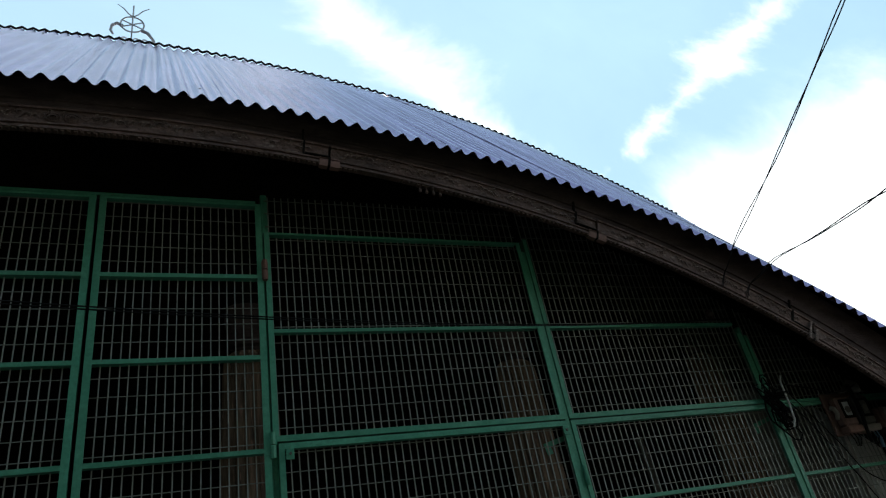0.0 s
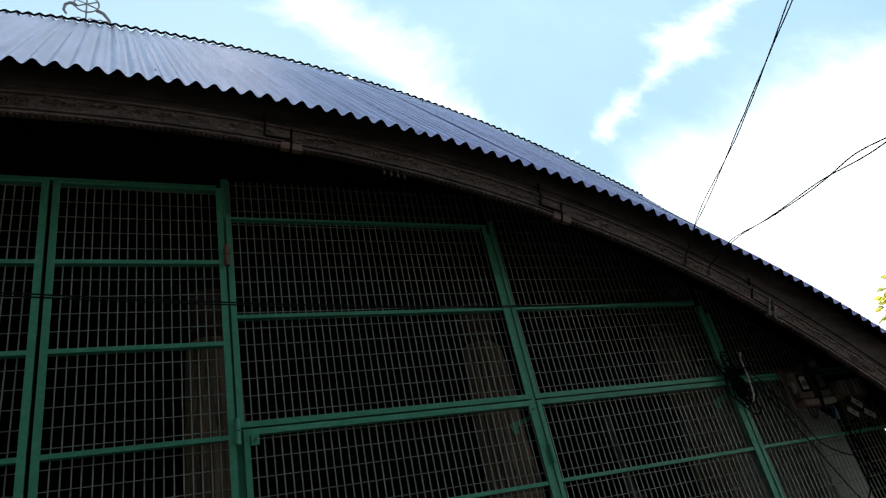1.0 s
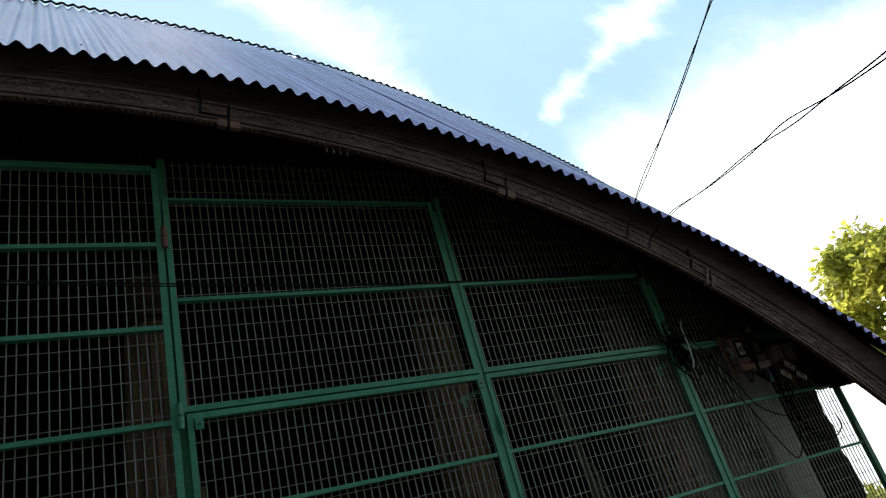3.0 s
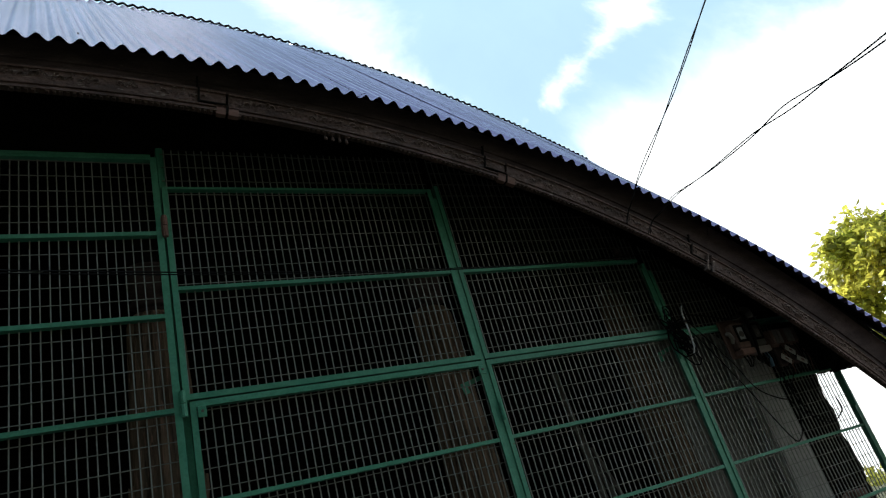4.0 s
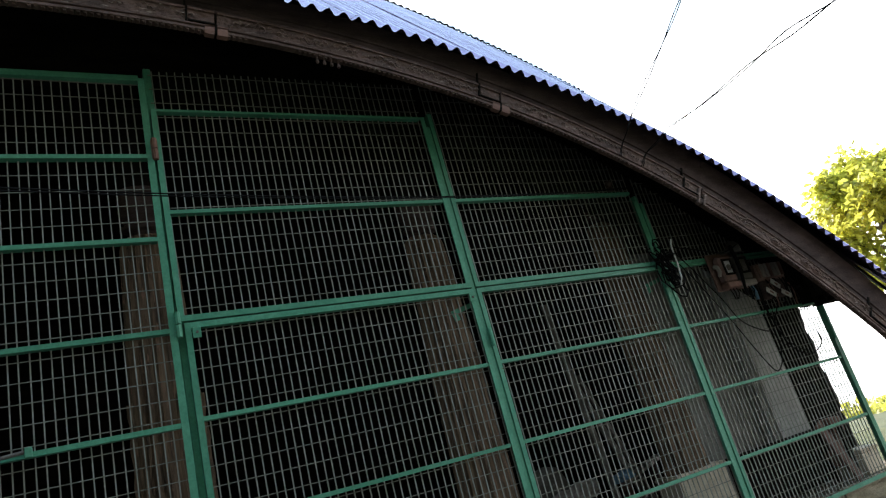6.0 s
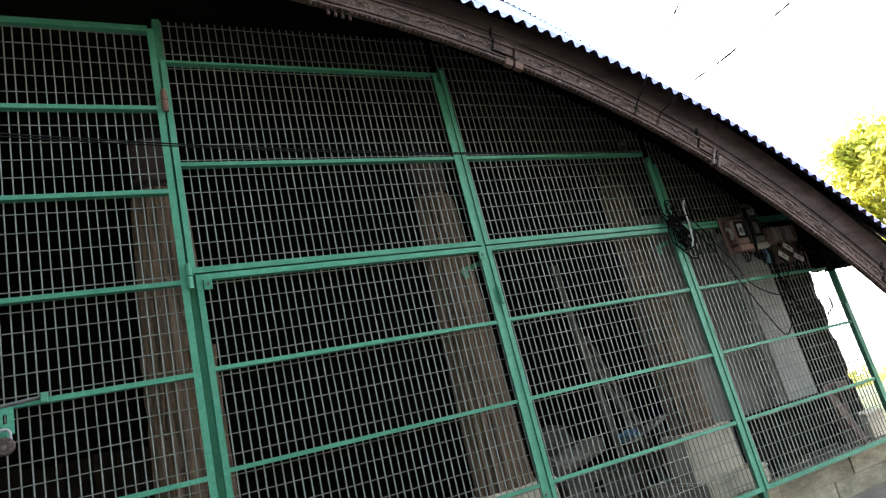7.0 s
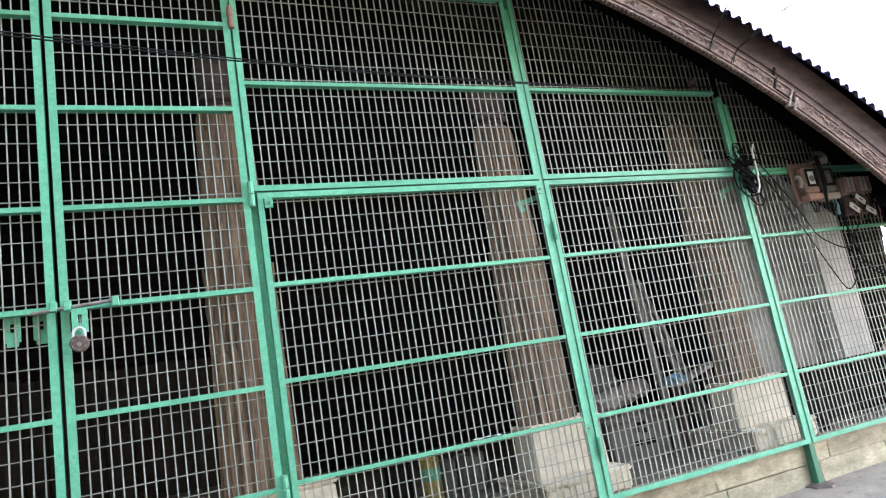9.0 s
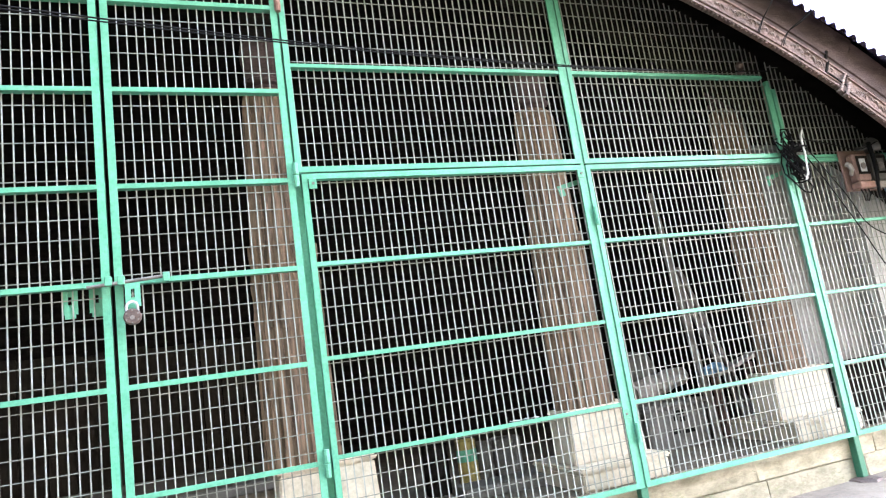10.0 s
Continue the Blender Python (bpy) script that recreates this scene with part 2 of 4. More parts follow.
def raw(name, verts, faces, mat, parent=None, label=""):
    me = bpy.data.meshes.new(name)
    me.from_pydata(verts, [], faces)
    me.materials.append(mat)
    ob = new(name, me)
    if parent:
        ob.parent = parent
    if label:
        ob["label"] = label
    return ob


def thing(name, label, category, at=(0, 0, 0), group="", kind=""):
    e = new(name)
    e.empty_display_size = 0.1
    e.location = at
    return tagged(e, label, category, group, kind)


def box(bm, x0, x1, y0, y1, z0, z1, bevel=0.0):
    vs = [bm.verts.new((x, y, z)) for x in (x0, x1) for y in (y0, y1) for z in (z0, z1)]
    fs = [bm.faces.new([vs[i] for i in f]) for f in ((0, 1, 3, 2), (4, 6, 7, 5), (0, 4, 5, 1), (2, 3, 7, 6), (0, 2, 6, 4), (1, 5, 7, 3))]
    if bevel:
        es = {e for f in fs for e in f.edges}
        bmesh.ops.bevel(bm, geom=list(es), offset=bevel, segments=1, affect="EDGES")
    return bm


def boxes(*lists, bevel=0.0):
    bm = bmesh.new()
    for b in lists:
        box(bm, *b, bevel=bevel)
    return bm


def tube(bm, pts, r, n=8, r1=None, closed=False):
    """A round rod along points; r1 is the radius at its end."""
    pts = [Vector(p) for p in pts]
    r1 = r if r1 is None else r1
    rings, last = [], None
    for i, p in enumerate(pts):
        d = (pts[min(i + 1, len(pts) - 1)] - pts[max(i - 1, 0)]).normalized()
        a = d.orthogonal().normalized() if last is None else (last - d * last.dot(d)).normalized()
        last = a
        b = d.cross(a)
        rr = r + (r1 - r) * i / max(1, len(pts) - 1)
        rings.append([bm.verts.new(p + rr * (math.cos(k * math.tau / n) * a + math.sin(k * math.tau / n) * b)) for k in range(n)])
    for q, s in zip(rings, rings[1:]):
        for k in range(n):
            bm.faces.new((q[k], q[(k + 1) % n], s[(k + 1) % n], s[k]))
    bm.faces.new(rings[0][::-1]), bm.faces.new(rings[-1])
    return bm


def lathe(bm, profile, n=24, flute=0.0, cx=0.0, cy=0.0):
    """A turned body from (radius, height) pairs; flute hollows every second side."""
    rings = []
    for r, z in profile:
        rings.append([bm.verts.new((cx + r * (1 - flute * (k % 2)) * math.cos(k * math.tau / n), cy + r * (1 - flute * (k % 2)) * math.sin(k * math.tau / n), z)) for k in range(n)])
    for q, s in zip(rings, rings[1:]):
        for k in range(n):
            bm.faces.new((q[k], q[(k + 1) % n], s[(k + 1) % n], s[k]))
    bm.faces.new(rings[0][::-1]), bm.faces.new(rings[-1])
    return bm


def sag(a, b, drop, n=16):
    a, b = Vector(a), Vector(b)
    return [a.lerp(b, i / n) - Vector((0, 0, drop * 4 * (i / n) * (1 - i / n))) for i in range(n + 1)]


# ---- plan ----
XC = -0.74                 # middle of the front, where the gate leaves meet
SPAN = 5.35                # half the width of the arch
EAVE_Y, TOP_Y, BACK_Y = -0.42, 1.66, 3.70
GROUND, FLOOR_Z = -0.03, 0.19


def arch(u):
    """Height of the lower edge of the carved boards at u from the middle."""
    return 3.0 - 0.066 * u * u - 0.0008 * u ** 4


def normal(u):
    s = -0.132 * u - 0.0032 * u ** 3
    return Vector((-s, 0, 1)).normalized()


def on_arch(u, n, y):
    p = Vector((XC + u, y, arch(u))) + normal(u) * n
    return p


def roof_z(u, y):
    low, high = arch(u) + (0.218 + 0.028 * max(0.0, abs(u) - 1.9) ** 1.5) / normal(u).z, 5.71 - 0.052 * u * u
    return low + (high - low) * (min(y, 2 * TOP_Y - y) - EAVE_Y) / (TOP_Y - EAVE_Y)


def by_length(step, limit=SPAN):
    """Places along the arch at even arc length, from one end to the other."""
    us, u = [0.0], 0.0
    while u < limit:
        s = 0.132 * u + 0.0032 * u ** 3
        u += step / math.sqrt(1 + s * s)
        us.append(u)
    return [-v for v in us[:0:-1]] + us


# ---- ground and shell ----
def ground():
    bm = bmesh.new()
    bmesh.ops.create_grid(bm, x_segments=60, y_segments=60, size=1.0)
    for v in bm.verts:
        x, y = v.co.x, v.co.y
        r = max(abs(x), abs(y))
        k = 8 + 900 * r ** 4
        v.co.x, v.co.y = x * k, y * k
        far = math.hypot(v.co.x, v.co.y)
        v.co.z = GROUND - 0.03 + (0.05 * noise.noise(v.co * 0.3) + 0.04 * noise.noise(v.co * 1.1) - 0.062 * (far - 9) if far > 9 else 0)
    tagged(part("ground", bm, EARTH), "grassy earth with bare patches round the building", "ground", kind="structure")
    bm = bmesh.new()
    bmesh.ops.create_grid(bm, x_segments=90, y_segments=40, size=1.0)
    for v in bm.verts:
        v.co = Vector((v.co.x * 6.6 - 0.5, v.co.y * 2.0 - 1.95, GROUND))
        v.co.z += 0.012 * noise.noise(v.co * 1.7) + 0.005 * noise.noise(v.co * 7)
    tagged(part("pavement", bm, SLAB, smooth=True), "pale worn concrete apron in front of the fence", "pavement", kind="structure")


def swept(ys, lift, thick, name, mat, label, category):
    """A shell that follows the arch from front to back."""
    us = [-5.3 + 0.25 * i for i in range(43)]
    rows = []
    for dz in (lift, lift - thick):
        for y in ys:
            rows.append([(XC + u, y, roof_z(u, y) + dz) for u in us])
    verts = [v for r in rows for v in r]
    n, k = len(us), len(ys)
    faces = []
    for layer in (0, k):
        for j in range(k - 1):
            for i in range(n - 1):
                a = (layer + j) * n + i
                faces.append((a, a + 1, a + n + 1, a + n))
    for j in (0, k - 1):
        for i in range(n - 1):
            faces.append((j * n + i, j * n + i + 1, (k + j) * n + i + 1, (k + j) * n + i))
    for i in (0, n - 1):
        for j in range(k - 1):
            faces.append((j * n + i, (j + 1) * n + i, (k + j + 1) * n + i, (k + j) * n + i))
    ob = raw(name, verts, faces, mat)
    return tagged(ob, label, category, kind="structure")


def shell():
    # lining and walls are added to keep light out of the hall
    swept([-0.30, 0.3, 1.0, TOP_Y - 0.02, 2.4, 3.1, BACK_Y], -0.09, 0.035, "ceiling", DARKWOOD_SHADE, "added near-black lining under the curved roof, keeps light out", "ceiling")
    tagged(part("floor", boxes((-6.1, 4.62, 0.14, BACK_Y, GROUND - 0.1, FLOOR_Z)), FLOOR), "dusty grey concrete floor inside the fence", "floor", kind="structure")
    tagged(part("wall_north", boxes((-6.1, 4.62, BACK_Y, BACK_Y + 0.12, GROUND - 0.1, 3.6)), DARKWOOD_SHADE), "added near-black back wall with hall shade in its colour", "wall", kind="structure")
    # dark sheet added behind the fence top in place of the eaves' shade
    bm = bmesh.new()
    rings = []
    for i in range(61):
        u = -4.7 + 9.4 * i / 60
        low, high = arch(u) - 0.06 + 0.11 * max(0.0, abs(u) - 3.5), roof_z(u, 0.11) - 0.128
        rings.append([bm.verts.new((XC + u, y, z)) for y, z in ((0.10, low), (0.10, high), (0.125, high), (0.125, low))])
    for q, w in zip(rings, rings[1:]):
        for k in range(4):
            bm.faces.new((q[k], q[(k + 1) % 4], w[(k + 1) % 4], w[k]))
    bm.faces.new(rings[0][::-1]), bm.faces.new(rings[-1])
    tagged(part("wall_gable", bm, DARKWOOD_SHADE), "added near-black gable sheet standing in for eaves shade", "wall", kind="structure")
    for name, x in (("wall_east", 4.34), ("wall_west", -5.82)):
        u = x - XC
        bm = bmesh.new()
        ys = [0.3 + 0.2 * i for i in range(17)] + [BACK_Y]
        low = [(y, GROUND) for y in (0.3, BACK_Y)]
        top = [(y, roof_z(u, y) - 0.10) for y in ys]
        edge = [(0.30 + 0.05 * random.random(), GROUND + 0.12 + 0.085 * i) for i in range(22) if GROUND + 0.2 + 0.085 * i < roof_z(u, 0.3) - 0.15]
        ring = [low[1]] + top[::-1] + edge[::-1] + [low[0]]
        a = [bm.verts.new((x, y, z)) for y, z in ring]
        b = [bm.verts.new((x + 0.05, y, z)) for y, z in ring]
        bm.faces.new(a), bm.faces.new(b[::-1])
        for i in range(len(ring)):
            j = (i + 1) % len(ring)
            bm.faces.new((a[i], b[i], b[j], a[j]))
        tagged(part(name, bm, DARKWOOD_SHADE), "near-black plank side wall, ragged front edge, keeps light out", "wall", kind="structure")


def blocking_walls():
    """Unseen walls, added behind the camera and on its left to block sky light."""
    tagged(part("blocker_wall_south", boxes((-9.0, 6.5, -7.2, -7.0, GROUND - 0.1, 9.0)), BLOCKER), "added unseen dark wall blocking sky light behind the camera", "wall", kind="structure")
    tagged(part("blocker_wall_west", boxes((-9.2, -9.0, -7.2, 0.5, GROUND - 0.1, 8.5)), BLOCKER), "added unseen dark wall blocking sky light on the left", "wall", kind="structure")


ground()
shell()
blocking_walls()


# ---- roof ----
def roof():
    top = thing("roof", "curved roof of pale blue-grey corrugated metal sheets", "roof", (XC, EAVE_Y, 3.19))
    pitch, per = 0.078, 8
    us = by_length(pitch / per)
    count = len(us) - 1
    band = 9 * per
    i0, k = 0, 0
    while i0 < count:
        i1 = min(i0 + band + per, count)
        run = us[i0:i1 + 1]
        off = -0.0015 * (k % 2) + random.uniform(-0.0005, 0.0005)
        front = EAVE_Y + random.uniform(-0.012, 0.012)
        for side, ys in (("front", [front, front + 0.03, 0.2, 0.9, TOP_Y + 0.02 + random.uniform(-0.004, 0.004)]), ("back", [TOP_Y + 0.09, BACK_Y + 0.3])):
            verts, faces = [], []
            for y in ys:
                for j, u in enumerate(run):
                    wave = (-0.05 if side == "back" else 0.0) + 0.0142 * math.cos((i0 + j) * math.tau / per) + off + 0.004 * noise.noise((u * 1.5, y * 1.5, k))
                    p = Vector((XC + u - 0.045 * (y - EAVE_Y), y, roof_z(u - 0.045 * (y - EAVE_Y), y))) + Vector((normal(u).x, -0.5 if side == "front" else 0.5, normal(u).z)).normalized() * wave
                    verts.append(p)
            n = len(run)
            for r in range(len(ys) - 1):
                for j in range(n - 1):
                    faces.append((r * n + j, r * n + j + 1, (r + 1) * n + j + 1, (r + 1) * n + j))
            ob = raw("roof_sheet", [v - Vector(top.location) for v in verts], faces, ZINC, top)
            ob.data.polygons.foreach_set("use_smooth", [True] * len(ob.data.polygons))
        i0 += band
        k += 1
    # dark wavy tube along the sheets' top edge, as the ridge cap's shadow
    bm = bmesh.new()
    y = TOP_Y + 0.012
    pts = []
    for i in range(0, count + 1, 2):
        u = us[i]
        wave = 0.0135 * math.cos(i * math.tau / per) + 0.006 + 0.004 * noise.noise((u * 3, 0, 5))
        pts.append(Vector((XC + u - 0.045 * (y - EAVE_Y), y, roof_z(u - 0.045 * (y - EAVE_Y), y))) + normal(u) * wave - Vector(top.location))
    tube(bm, pts, 0.0105, 5)
    part("ridge_edge", bm, DARKWOOD_SHADE, top, "dark tube for the ridge shadow along the roof top")
    # nails along the sheets
    bm = bmesh.new()
    for i in range(0, count, per * 6):
        u = us[i]
        for y in (-0.30, 0.45, 1.2):
            p = Vector((XC + u - 0.045 * (y - EAVE_Y), y, roof_z(u - 0.045 * (y - EAVE_Y), y) + 0.012)) - Vector(top.location)
            box(bm, p.x - 0.004, p.x + 0.004, p.y - 0.004, p.y + 0.004, p.z - 0.004, p.z + 0.003)
    part("nail_heads", bm, STEEL, top)["kind"] = "stuff"


roof()


def finial():
    f = thing("finial", "weathered wrought-metal finial with curled horns on the roof top", "finial", (XC - 0.06, TOP_Y + 0.1, 5.70))
    f.scale = (0.86, 0.86, 0.86)
    bm = bmesh.new()
    tube(bm, [(0, 0, -0.05), (0, 0, 0.62)], 0.008, 6)
    part("rod", bm, PALEMETAL, f)
    bm = bmesh.new()
    tube(bm, [(0.11 * math.cos(a * math.tau / 20), 0, 0.34 + 0.11 * math.sin(a * math.tau / 20)) for a in range(21)], 0.008, 6)
    part("ring", bm, PALEMETAL, f)
    for s in (-1, 1):
        bm = bmesh.new()
        tube(bm, [(s * 0.01, 0, 0.46), (s * 0.05, 0, 0.50), (s * 0.09, 0, 0.56), (s * 0.15, 0, 0.61)], 0.007, 6, 0.004)
        part("horn", bm, PALEMETAL, f)
        bm = bmesh.new()
        pts = [(0.09, 0, 0.27), (0.15, 0, 0.24), (0.20, 0, 0.16), (0.235, 0, 0.06), (0.26, 0, -0.06)] if s > 0 else [(-0.09, 0, 0.30), (-0.14, 0, 0.33), (-0.185, 0, 0.29), (-0.195, 0, 0.22), (-0.17, 0, 0.17)]
        tube(bm, pts, 0.020, 6, 0.011)
        part("scroll", bm, PALEMETAL, f)
    for x, turn in ((-0.07, 1), (0.05, -1), (0.12, 1)):
        bm = bmesh.new()
        tube(bm, [(x + turn * 0.030 * (1 - k / 12) * math.cos(k * 0.6), 0, 0.12 + 0.030 * (1 - k / 12) * math.sin(k * 0.6)) for k in range(10)], 0.007, 5)
        tube(bm, [(x + turn * 0.030, 0, 0.12), (x + turn * 0.015, 0, 0.04), (x, 0, -0.04)], 0.006, 5)
        part("curl", bm, PALEMETAL, f)
    for s in (-1, 1):
        bm = bmesh.new()
        tube(bm, [(-0.10, 0, 0.34 + s * 0.05), (0.10, 0, 0.34 - s * 0.05)], 0.007, 6)
        part("spoke", bm, PALEMETAL, f)


finial()


# ---- carved eaves ----
def strip(bm, u0, u1, profile, step=0.06):
    """A moulding that follows the arch; the profile is a ring of (n, y)."""
    n = max(2, int((u1 - u0) / step))
    rings = []
    for i in range(n + 1):
        u = u0 + (u1 - u0) * i / n
        rings.append([bm.verts.new(on_arch(u, a, y)) for a, y in profile])
    m = len(profile)
    for q, s in zip(rings, rings[1:]):
        for k in range(m):
            bm.faces.new((q[k], q[(k + 1) % m], s[(k + 1) % m], s[k]))
    bm.faces.new(rings[0][::-1]), bm.faces.new(rings[-1])


def scroll(bm, u, n0, size, flip):
    """A curled leaf in relief on the board."""
    pts = []
    for i in range(9):
        a = i / 8 * 4.6
        r = size * (1 - 0.75 * i / 8)
        pts.append(on_arch(u + flip * r * math.cos(a), n0 + r * 0.8 * math.sin(a), -0.342 - 0.003 * math.sin(a)))
    tube(bm, pts, size * 0.30, 4, size * 0.16)
    pts = [on_arch(u + flip * (size * 0.9 + size * 1.0 * i / 3), n0 + size * (0.1 - 0.8 * math.sin(i / 3 * 2.6)), -0.342) for i in range(4)]
    tube(bm, pts, size * 0.18, 4, size * 0.08)


JOINTS = [-5.0, -3.72, -2.42, -1.01, 0.985, 2.385, 3.63, 4.86, 5.3]


def eaves():
    e = thing("carved_eaves_board", "dark weathered carved wooden eaves boards with toothed lower edge", "eaves board", (0, 0, 0))
    for i, (u0, u1) in enumerate(zip(JOINTS, JOINTS[1:])):
        dn = (0.0, 0.004, -0.003, 0.002, 0.0, 0.006, -0.004, 0.003)[i]
        bm = bmesh.new()
        g = 0.006
        strip(bm, u0 + g, u1 - g, [(0.003 + dn, -0.318), (0.003 + dn, -0.350), (0.016 + dn, -0.350), (0.018 + dn, -0.343), (0.023 + dn, -0.343), (0.025 + dn, -0.352),
                                   (0.032 + dn, -0.352), (0.034 + dn, -0.345), (0.039 + dn, -0.345), (0.041 + dn, -0.341), (0.108 + dn, -0.338), (0.110 + dn, -0.346), (0.120 + dn, -0.346), (0.120 + dn, -0.318)])
        board = part("carved_board", bm, RELIEF, e)
        bm = bmesh.new()
        u = u0 + 0.03
        while u < u1 - 0.03:
            if not (i == 3 and 0.42 < u - u0 < 0.47 or i == 4 and 0.14 < u - u0 < 0.36 or random.random() < 0.03):
                a, b, c, d = (on_arch(u + s, n, -0.346) for s, n in ((-0.0085 - 0.002 * random.random(), 0.008 + dn), (0.0085 + 0.002 * random.random(), 0.008 + dn), (0.005, -0.003 - 0.004 * random.random() + dn), (-0.005, -0.004 + dn)))
                vs = [bm.verts.new(p) for p in (a, b, c, d)] + [bm.verts.new(p + Vector((0, 0.022, 0))) for p in (a, b, c, d)]
                for f in ((0, 1, 2, 3), (7, 6, 5, 4), (0, 4, 5, 1), (1, 5, 6, 2), (2, 6, 7, 3), (3, 7, 4, 0)):
                    bm.faces.new([vs[q] for q in f])
            u += 0.024
        part("toothed_edge", bm, CARVED, board)["kind"] = "stuff"
        bm = bmesh.new()
        u, k = u0 + 0.09, 0
        while u < u1 - 0.09:
            scroll(bm, u, 0.075 + dn + random.uniform(-0.010, 0.010), 0.013 + random.uniform(-0.005, 0.007), random.choice((-1, 1)))
            if k % 2:
                scroll(bm, u + 0.012, 0.098 + dn + random.uniform(-0.004, 0.002), 0.009 + random.uniform(-0.002, 0.003), random.choice((-1, 1)))
            u += 0.026 + random.uniform(-0.010, 0.010) + (0.05 if random.random() < 0.06 else 0)
            k += 1
        part("scroll_carving", bm, SCROLL, board)["kind"] = "stuff"
        head = 0.37 if i in (0, 6, 7) else 0.30
        # the roof overhang's shade is put into the upper boards' colour
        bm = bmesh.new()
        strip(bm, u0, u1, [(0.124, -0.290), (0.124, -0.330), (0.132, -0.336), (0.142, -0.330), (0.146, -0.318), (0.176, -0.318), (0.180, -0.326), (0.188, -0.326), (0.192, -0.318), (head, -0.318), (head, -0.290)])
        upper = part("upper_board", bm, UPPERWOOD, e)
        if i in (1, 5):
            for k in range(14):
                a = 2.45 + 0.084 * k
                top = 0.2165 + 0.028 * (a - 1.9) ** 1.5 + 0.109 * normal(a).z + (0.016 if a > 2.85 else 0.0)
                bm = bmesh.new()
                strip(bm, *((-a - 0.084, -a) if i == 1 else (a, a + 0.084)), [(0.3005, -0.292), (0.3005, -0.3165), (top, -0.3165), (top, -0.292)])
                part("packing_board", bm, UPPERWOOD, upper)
        if 0 < i:
            low = -0.010 if i in (4, 5) else -0.004 - 0.004 * (i % 2)
            wood = REDWOOD if i in (4, 5) else CARVED
            halves = ((-0.046, -0.006), (0.006, 0.050)) if i in (4, 5) else ((-0.026, 0.018),)
            for a, c in halves:
                bm = bmesh.new()
                strip(bm, u0 + a, u0 + c, [(low, -0.322), (low, -0.349), (0.010, -0.3520), (0.036, -0.3520), (0.039, -0.349), (0.039, -0.322)], 0.02)
                part("joint_block", bm, wood, e, "worn reddish joint block" if i in (4, 5) else "worn wooden joint block")
            bm = bmesh.new()
            strip(bm, u0 - 0.0055, u0 + 0.0055, [(-0.004, -0.330), (-0.004, -0.3515), (0.046, -0.3515), (0.046, -0.330)], 0.02)
            strip(bm, u0 - 0.115, u0 - 0.0056, [(0.0405, -0.335), (0.0405, -0.3565), (0.0465, -0.3565), (0.0465, -0.335)], 0.02)
            strip(bm, u0 - 0.125, u0 - 0.116, [(0.043, -0.330), (0.043, -0.3500), (0.125, -0.3480), (0.125, -0.330)], 0.02)
            strip(bm, u0 - 0.130, u0 - 0.122, [(0.1251, -0.330), (0.1251, -0.3380), (0.205, -0.3300), (0.205, -0.315)], 0.02)
            part("joint_crack", bm, DARKWOOD_SHADE, e, "dark open joint")
            if i == 6:
                for a, c, tall in ((-0.030, -0.020, 0.10), (0.004, 0.018, 0.075)):
                    bm = bmesh.new()
                    strip(bm, u0 + a, u0 + c, [(-0.012, -0.335), (-0.012, -0.358), (tall, -0.3585), (tall, -0.335)], 0.02)
                    part("bare_splinter", bm, SCROLL, e, "pale bare wood splinter at the joint")
    # flower carvings at the middle and near the foot of the arch
    for u in (-0.12, 4.15, 4.35):
        bm = bmesh.new()
        for s in (-1, 1):
            for r in (0.030, 0.016):
                tube(bm, [on_arch(u + s * 0.035 + r * math.cos(a * math.tau / 10), 0.069 + 0.8 * r * math.sin(a * math.tau / 10), -0.343) for a in range(11)], 0.006, 4)
        part("flower_carving", bm, CARVED, e)


def hanging_pegs():
    p = thing("hanging_pegs", "row of small turned wooden pegs under the eaves board", "pegs", on_arch(1.49, -0.01, -0.335))
    for k in range(4):
        c = on_arch(1.43 + 0.034 * k, 0, -0.335) - p.location
        bm = bmesh.new()
        lathe(bm, [(0.009, c.z + 0.012), (0.009, c.z - 0.004), (0.004, c.z - 0.008), (0.004, c.z - 0.018), (0.008, c.z - 0.022), (0.008, c.z - 0.034), (0.003, c.z - 0.038)], 8, 0, c.x, c.y)
        part("peg", bm, CARVED, p)


eaves()
hanging_pegs()


# ---- fence ----
MESH_X, MESH_Z, WIRE_R = 0.0345, 0.0765, 0.0030


